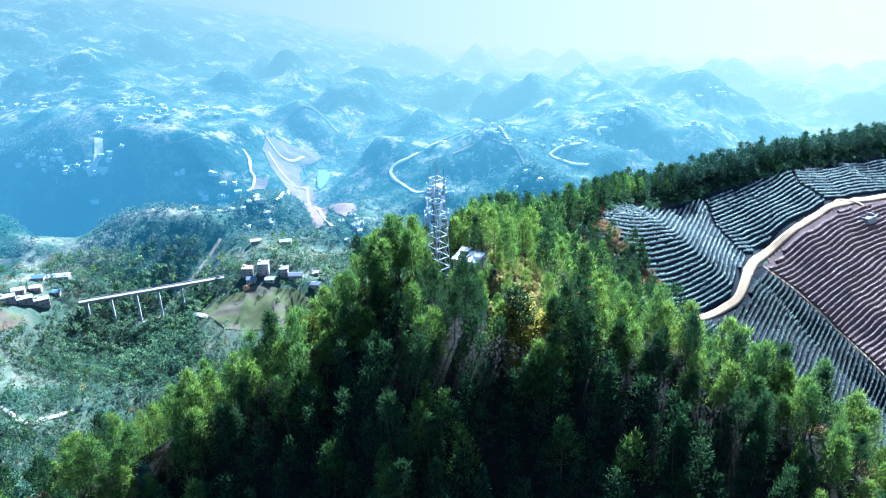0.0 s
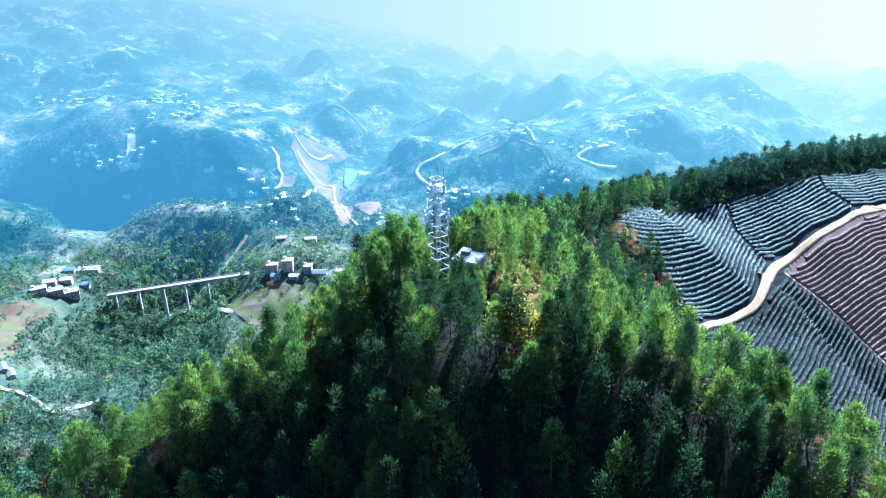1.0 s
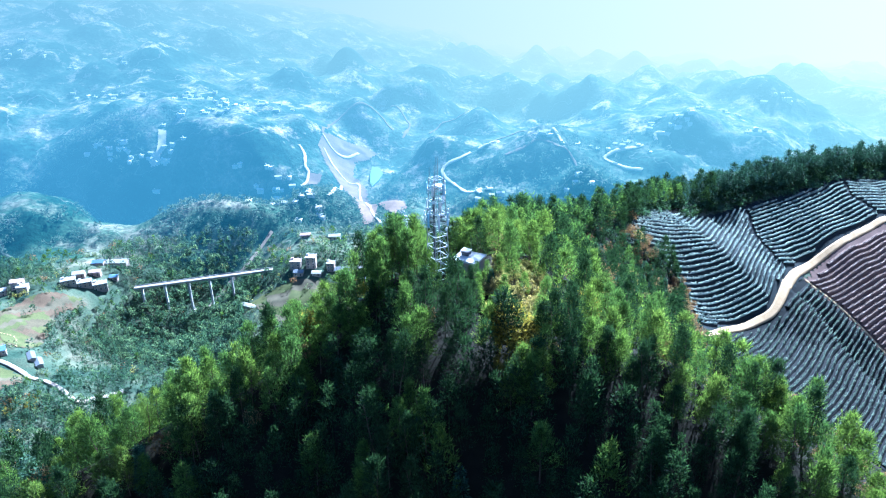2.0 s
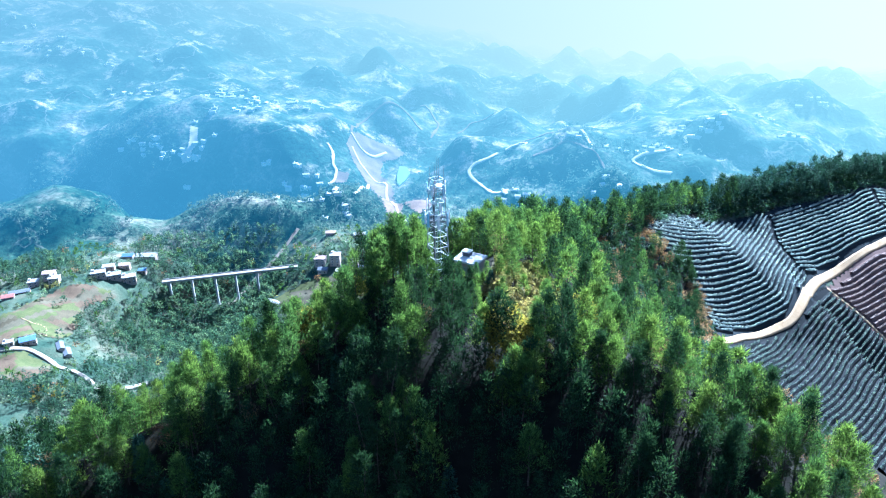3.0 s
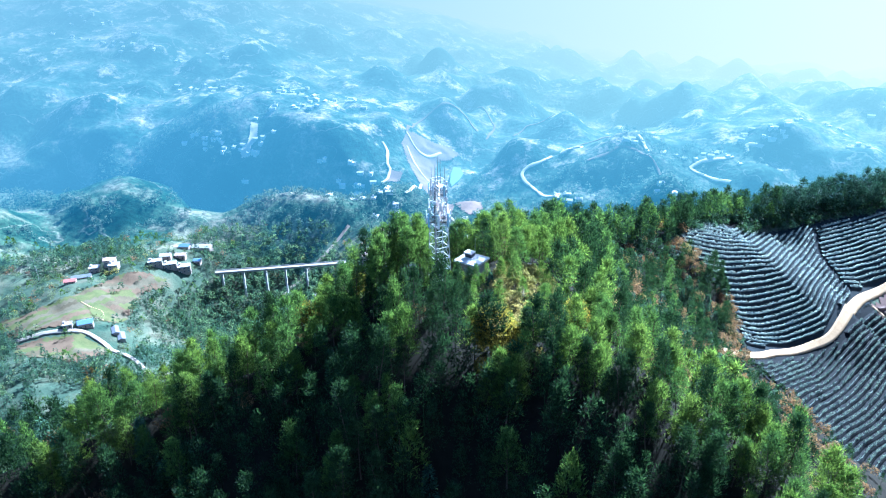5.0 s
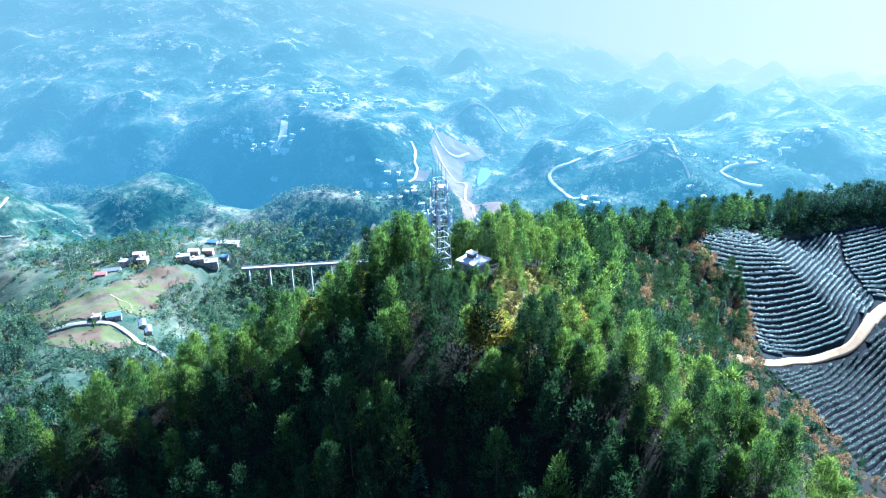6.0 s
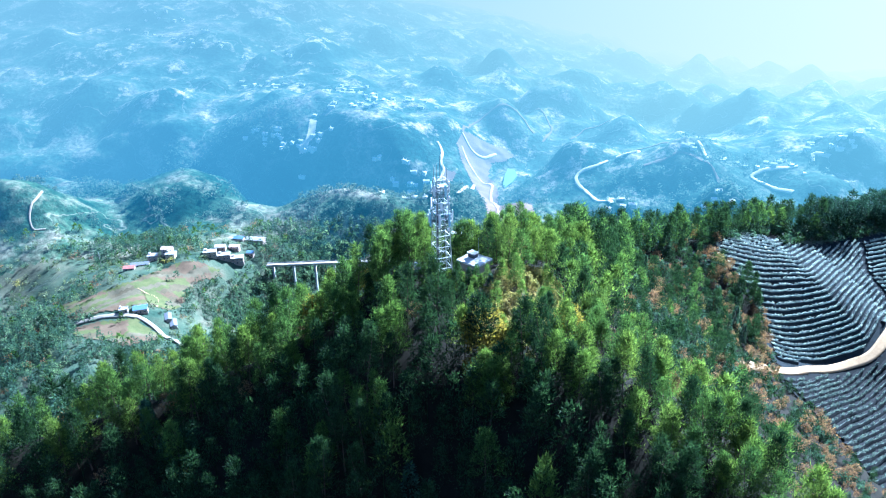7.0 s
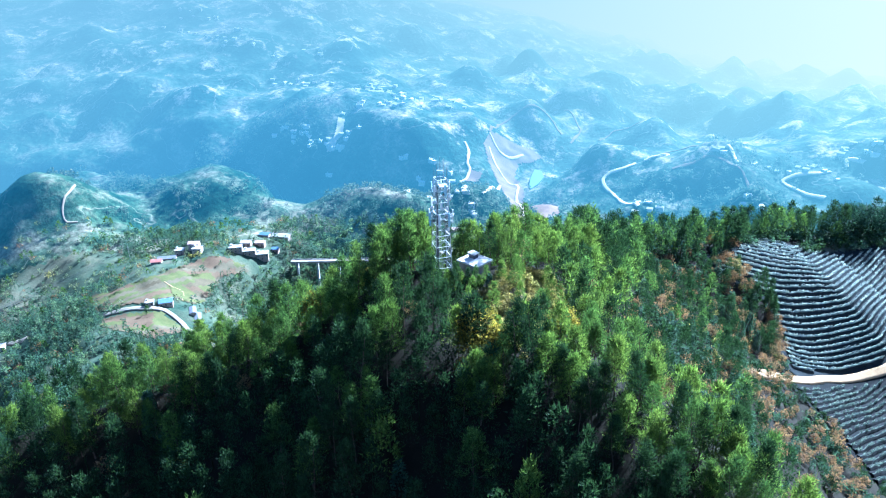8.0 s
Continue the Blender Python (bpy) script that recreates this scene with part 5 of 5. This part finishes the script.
def hedge(parent, pts, mat, soil, wide, tall, broken):
    """One planted row on its terrace: the bank, and a lumpy hedge with gaps where it is broken."""
    n = len(pts)
    p = np.array(pts)
    d = np.gradient(p, axis=0)
    d /= np.linalg.norm(d, axis=1)[:, None] + 1e-9
    nr = np.stack([d[:, 1], -d[:, 0]], 1)
    z0 = height(p[:, 0], p[:, 1]) + 0.5
    strip("bank", parent, p, z0, nr, ((-1.2, 0.5), (-0.15, 0.62), (0.65, 0.62), (1.0, -0.75)), 0.07, soil)
    lump = rng.uniform(0.7, 1.2, n)
    there = rng.random(n) >= broken
    lump = np.where(there, lump, 0.1)
    rows = []
    for off, up in ((-0.5, -0.1), (-0.15, 0.8), (0.2, 0.75), (0.5, -0.2)):
        q = p + nr * (0.2 + off * wide + rng.normal(0, 0.05, n))[:, None]
        rows.append(np.c_[q, z0 + 0.6 + up * tall * np.where(up > 0, lump, 1)])
    v = np.concatenate(rows)
    i = np.arange(n - 1)
    f = np.concatenate([np.stack([k * n + i, k * n + i + 1, (k + 1) * n + i + 1, (k + 1) * n + i], 1)[:, ::-1] for k in range(len(rows) - 1)])
    f = np.concatenate([f[:, [0, 1, 2]], f[:, [0, 2, 3]]])
    # leafy sprays all along the row
    c = np.repeat(np.arange(n)[there], 10)
    m = len(c)
    if m:
        base = np.c_[p[c] + nr[c] * (0.2 + rng.uniform(-0.5, 0.5, m) * wide)[:, None] + d[c] * rng.uniform(-0.7, 0.7, m)[:, None], z0[c] + 0.6 + rng.uniform(0.3, 0.95, m) * tall * lump[c]]
        tri = spray(base, rng.normal(0, 0.6, (m, 3)) + (0, 0, 0.8), rng.uniform(0.35, 0.7, m), rng.uniform(0.3, 0.55, m))
        f = np.concatenate([f, len(v) + np.arange(len(tri)).reshape(-1, 3)])
        v = np.concatenate([v, tri])
    part("hedge_row", mesh_arrays("hedge_row", v, f, [mat]), parent)


def terraced(name, poly, label, rows, mat, soil, wide=0.62, tall=0.75, broken=0.05, lift=0.56):
    patch(name + "_soil", poly, soil, lift, 1.5 if poly[0][0] < 147 else 2.5, label.replace("rows", "soil under rows"), "soil", grow=2.4)
    ob = thing(name, Matrix.Identity(4), label, "crop field")
    near = np.array([c[:2] for c in HILL_ROAD])
    rd = curve_points([tuple(c) for c in near], 2)
    for line in rows:
        line = np.array(line)
        ok = inside(poly, line[:, 0], line[:, 1]) & (np.hypot(line[:, None, 0] - rd[None, :, 0], line[:, None, 1] - rd[None, :, 1]).min(1) > 3.4)
        run = []
        for k, (p, o) in enumerate(zip(line, ok)):
            if o:
                run.append(p)
            if (not o or k == len(line) - 1) and run:
                if len(run) > 5:
                    hedge(ob, run, mat, soil, wide, tall, broken)
                run = []
    return ob


def straight(origin, d, count, reach, start=0, gap=GAP):
    d, n = np.array(d), np.array((d[1], -d[0]))
    s = np.arange(-reach, reach, 1.3)
    lines = []
    for k in range(start, count):
        p = np.array(origin) + n * (k * gap) + d * s[:, None]
        lines.append(p + n * (fractal(p[:, 0], p[:, 1], 26, 81, 2) * 2.2)[:, None])
    return lines


def kinked(origin, d1, d2, start, count, reach):
    n1, n2 = np.array((d1[1], -d1[0])), np.array((d2[1], -d2[0]))
    v = (n1 + n2) / (1 + n1 @ n2) * GAP
    s = np.arange(0, reach, 1.3)
    lines = []
    for k in range(start, count):
        c = np.array(origin) + v * k
        p = np.concatenate([(c - np.array(d1) * s[:, None])[::-1], c + np.array(d2) * s[1:, None]])
        for _ in range(3):
            p[1:-1] = (p[:-2] + p[1:-1] * 2 + p[2:]) / 4
        lines.append(p + n1 * (fractal(p[:, 0], p[:, 1], 22, 82, 2) * 1.2)[:, None])
    return lines


# tops of A, B and E stop lower, leaving room for the dark shadow band
FIELD_A = [(55, 122), (64, 138), (74, 159), (93, 173), (126, 196), (126, 177), (132, 166), (139, 158), (132, 147), (124, 134), (114, 128), (100, 117), (88, 106), (87, 112), (85, 122), (80, 131), (72, 133), (62, 124)]
FIELD_B = [(128, 197), (149, 210), (188, 238), (188, 228), (204, 221), (190, 210), (170, 192), (146, 169), (141, 160), (134, 167), (128, 178)]
FIELD_E = [(190, 240), (244, 277), (304, 316), (424, 371), (420, 350), (300, 288), (250, 257), (226, 241), (206, 224), (190, 230)]
FIELD_C = [(148, 161), (170, 187), (190, 204), (228, 236), (252, 251), (300, 284), (420, 345), (420, 60), (215, 85), (189, 127), (175, 145), (162, 155)]
FIELD_D = [(146, 159), (160, 153), (173, 143), (187, 125), (206, 94), (235, 40), (190, -20), (150, 10), (120, 50), (100, 84), (88, 95), (104, 113), (116, 123), (126, 131), (133, 141), (139, 152)]
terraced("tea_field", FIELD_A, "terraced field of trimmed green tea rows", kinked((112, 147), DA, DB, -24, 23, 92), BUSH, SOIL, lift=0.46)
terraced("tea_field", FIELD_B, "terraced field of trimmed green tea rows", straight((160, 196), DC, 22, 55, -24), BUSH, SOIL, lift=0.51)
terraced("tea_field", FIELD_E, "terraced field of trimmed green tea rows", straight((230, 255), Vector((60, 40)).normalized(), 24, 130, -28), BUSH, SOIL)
terraced("young_crop_field", FIELD_C, "terraced red-brown field of low pale crop rows", straight((180, 175), DC, 60, 150, -36, 2.05), BUSH_PALE, RED_SOIL, 0.55, 0.3, 0.12, lift=0.41)
terraced("tea_field", FIELD_D, "terraced field of patchy clumped tea rows", straight((136, 125), DD, 54, 110, -37), BUSH_DEEP, SHADED_SOIL, 0.52, 0.8, 0.36, lift=0.36)


def water_tank():
    ob = thing("water_tank", pose(226, 226, h1(226, 226), 0, 0, 35), "square concrete irrigation tank in the brown field", "water tank")
    g = Geo()
    for lo, hi in (((-5, -5), (5, -4.4)), ((-5, 4.4), (5, 5)), ((-5, -4.4), (-4.4, 4.4)), ((4.4, -4.4), (5, 4.4))):
        g.box((*lo, -2.5), (*hi, 1.6))
    part("rim", g.mesh("rim", CONCRETE), ob)
    part("water", Geo().box((-4.4, -4.4, -2.5), (4.4, 4.4, 0.3)).mesh("water", WIRE), ob, "dark still water")


water_tank()
ribbon("track_tank", [(206, 222), (216, 233), (232, 236), (246, 230)], TRACK, 0.9, 2.0, 0.5, width=1.6, label="pale curved track round the tank", category="path")

# ---- mast and hut ----


def mast(x, y, turn):
    z0 = h1(x, y)
    top = 25.0 - z0
    ob = thing("radio_mast", pose(x, y, z0, 0, 0, turn), "tall galvanised steel lattice mast with white antennas on the hilltop", "radio mast")
    half = lambda z: 1.85 + (1.12 - 1.85) * z / top
    corner = ((-1, -1), (1, -1), (1, 1), (-1, 1))
    at = lambda k, z: Vector((corner[k][0] * half(z), corner[k][1] * half(z), z))
    for k in range(4):
        part("leg", Geo().rod(at(k, -0.5), at(k, top), 0.11, 0.08, 6).mesh("leg", GALVANISED), ob)
    n = 9
    for j in range(n + 1):
        z = 0.4 + (top - 0.5) * j / n
        g = Geo()
        for k in range(4):
            g.rod(at(k, z), at((k + 1) % 4, z), 0.07, None, 4)
        # ring bars are coloured white for the sun on them, legs stay grey
        part("ring", g.mesh("ring", WHITE_STEEL), ob, "white horizontal frame")
        if j < n:
            z2 = 0.4 + (top - 0.5) * (j + 1) / n
            for k in range(4):
                a, b = at(k, z), at((k + 1) % 4, z2)
                part("brace", Geo().rod(a, b, 0.04, None, 4).rod(at((k + 1) % 4, z), at(k, z2), 0.04, None, 4).mesh("brace", GALVANISED), ob)
    # ladder up the middle
    g = Geo().rod((-0.25, 0.6, 0), (-0.25, 0.6, top), 0.05, None, 4).rod((0.25, 0.6, 0), (0.25, 0.6, top), 0.05, None, 4)
    for k in range(int(top / 0.5)):
        g.rod((-0.25, 0.6, 0.5 * k + 0.3), (0.25, 0.6, 0.5 * k + 0.3), 0.03, None, 4)
    part("ladder", g.mesh("ladder", GALVANISED), ob)
    part("cable_run", Geo().box((-0.9, 0.2, 0), (-0.5, 0.3, top - 2)).mesh("cable_run", DARK_METAL), ob)
    for z, r in ((top - 9.2, 2.5), (top - 3.2, 1.9)):
        g = Geo()
        for k in range(12):
            a0, a1 = k * math.pi / 6, (k + 1) * math.pi / 6
            p, q = Vector((math.cos(a0), math.sin(a0), 0)), Vector((math.cos(a1), math.sin(a1), 0))
            for zz in (z, z + 1.0):
                g.rod(p * r + Vector((0, 0, zz)), q * r + Vector((0, 0, zz)), 0.05, None, 4)
            g.rod(p * r + Vector((0, 0, z)), p * r + Vector((0, 0, z + 1.0)), 0.035, None, 4)
            g.add([p * 0.9 + Vector((0, 0, z)), q * 0.9 + Vector((0, 0, z)), q * r + Vector((0, 0, z)), p * r + Vector((0, 0, z))], [(0, 1, 2, 3), (3, 2, 1, 0)]) if k % 3 == 0 else None
        part("platform", g.mesh("platform", GALVANISED), ob, "round steel platform with railing")
    for z, r, count, size in ((top - 10.2, 2.5, 7, 3.0), (top - 6.4, 2.0, 3, 1.8), (top - 3.4, 1.9, 5, 2.4)):
        for k in range(count):
            a = k * 2 * math.pi / count + 0.5 + z
            t = Matrix.Rotation(a, 4, "Z") @ Matrix.Translation((r, 0, z))
            ant = part("panel_antenna", Geo().box((0, -0.22, 0), (0.18, 0.22, size), t).mesh("panel_antenna", PANEL_BLUE if k % 2 else WHITE_STEEL), ob)
            part("bracket", Geo().rod(t @ Vector((-0.25, 0, -0.3)), t @ Vector((-0.25, 0, size + 0.4)), 0.05, None, 5).rod(t @ Vector((-0.25, 0, size * 0.3)), t @ Vector((0, 0, size * 0.3)), 0.05, None, 4).rod(t @ Vector((-0.25, 0, size * 0.5)), t @ Vector((-r + 1.4, 0, size * 0.5)), 0.05, None, 4).mesh("bracket", GALVANISED), ant)
    for k, (a, z, r) in enumerate(((0.3, top - 5.0, 0.55), (2.2, top - 7.0, 0.45), (3.9, top - 4.6, 0.4), (5.2, top - 11, 0.4))):
        c = Vector((math.cos(a) * 1.9, math.sin(a) * 1.9, z))
        o = Vector((math.cos(a), math.sin(a), 0))
        part("dish_antenna", Geo().rod(c, c + o * 0.35, r * 0.5, r, 12).rod(c + o * 0.35, c + o * 0.42, r, r * 0.96, 12).mesh("dish_antenna", WHITE_STEEL), ob, "small white dish antenna")
    part("top_plate", Geo().box((-0.3, -1.3, top - 1.7), (1.4, 0.6, top - 1.55)).mesh("top_plate", WHITE_STEEL), ob, "white sunlit plate")
    for k, (cx, cy, up) in enumerate(((-1.1, -1.1, 3.4), (1.1, -1.0, 2.6), (1.1, 1.1, 3.8), (-1.0, 1.0, 2.2), (0, 0, 4.6))):
        part("whip_antenna", Geo().rod((cx, cy, top - 1), (cx, cy, top + up), 0.07, 0.035, 5).mesh("whip_antenna", GALVANISED), ob)
    return ob


mast(-0.9, 2.2, 38)


def hut(x, y, turn):
    z = 5.55
    base = h1(x, y) - 1.0 - z
    ob = thing("equipment_hut", pose(x, y, z, 0, 0, turn), "small white equipment hut with flat pale roof beside the mast", "hut")
    part("wall", Geo().box((-2.6, -2.3, base), (2.6, 2.3, -0.25)).mesh("wall", WHITEWASH), ob)
    g = Geo().box((-2.95, -2.65, -0.25), (2.95, 2.65, 0.0))
    for lo, hi in (((-2.95, -2.65), (2.95, -2.45)), ((-2.95, 2.45), (2.95, 2.65)), ((-2.95, -2.45), (-2.75, 2.45)), ((2.75, -2.45), (2.95, 2.45))):
        g.box((*lo, 0), (*hi, 0.16))
    part("roof", g.mesh("roof", WHITE_ROOF), ob)
    part("door", Geo().box((-0.5, -2.36, base + 1), (0.5, -2.28, base + 3)).mesh("door", GALVANISED), ob)
    part("window", Geo().box((1.2, -2.36, base + 2), (2.2, -2.28, base + 3)).mesh("window", GLASS), ob)
    return ob


hut(5.6, 5.6, -24)
tank_ = thing("roof_unit", pose(4.9, 6.9, 5.56, 0, 0, -24), "small dark metal unit with a white lid on the hut roof", "roof unit")
part("body", Geo().box((-0.85, -0.7, 0), (0.85, 0.7, 0.95)).mesh("body", DARK_METAL), tank_)
part("lid", Geo().box((-1.0, -0.85, 0.95), (1.0, 0.85, 1.2)).mesh("lid", WHITE_ROOF), tank_, "white lid")
pole_ = thing("lightning_rod", pose(5.9, 8.0, 5.56), "thin grey lightning rod on the hut roof", "lightning rod")
part("rod", Geo().rod((0, 0, -0.1), (0, 0, 4.2), 0.05, 0.025, 5).mesh("rod", GALVANISED), pole_)


# ---- power line ----


def pylon(x, y, turn, tall):
    ob = thing("utility_pole", pose(x, y, h1(x, y) - 0.5, 0, 0, turn), "tall grey power pole with two cross-arms", "power pole")
    part("pole", Geo().rod((0, 0, 0), (0, 0, tall), 0.28, 0.16, 8).mesh("pole", CONCRETE), ob)
    for k, z in enumerate((tall - 1.0, tall - 3.0)):
        part("cross_arm", Geo().box((-2.6, -0.12, z - 0.12), (2.6, 0.12, z + 0.12)).mesh("cross_arm", GALVANISED), ob)
    return ob


def cable(a, b, sag, label):
    g = Geo()
    n = 24
    pts = [Vector(a).lerp(Vector(b), k / n) - Vector((0, 0, sag * 4 * (k / n) * (1 - k / n))) for k in range(n + 1)]
    for p, q in zip(pts, pts[1:]):
        g.rod(p, q, 0.13, None, 4, caps=False)
    return tagged(new("power_cable", g.mesh("power_cable", WIRE)), label, "cable", "power cables")


pylon(-515, 419, -35, 16)
pylon(-572, 262, -35, 16)
for off, up in ((-2.4, 15.2), (2.4, 15.2), (-2.4, 13.2), (2.4, 13.2)):
    c_, s_ = math.cos(radians(-35)), math.sin(radians(-35))
    p_, q_ = (-515 + off * c_, 419 + off * s_), (-572 + off * c_, 262 + off * s_)
    cable((*p_, h1(-515, 419) + up - 0.5), (*q_, h1(-572, 262) + up - 0.5), 4.0, "dark sagging power cable over the slope")
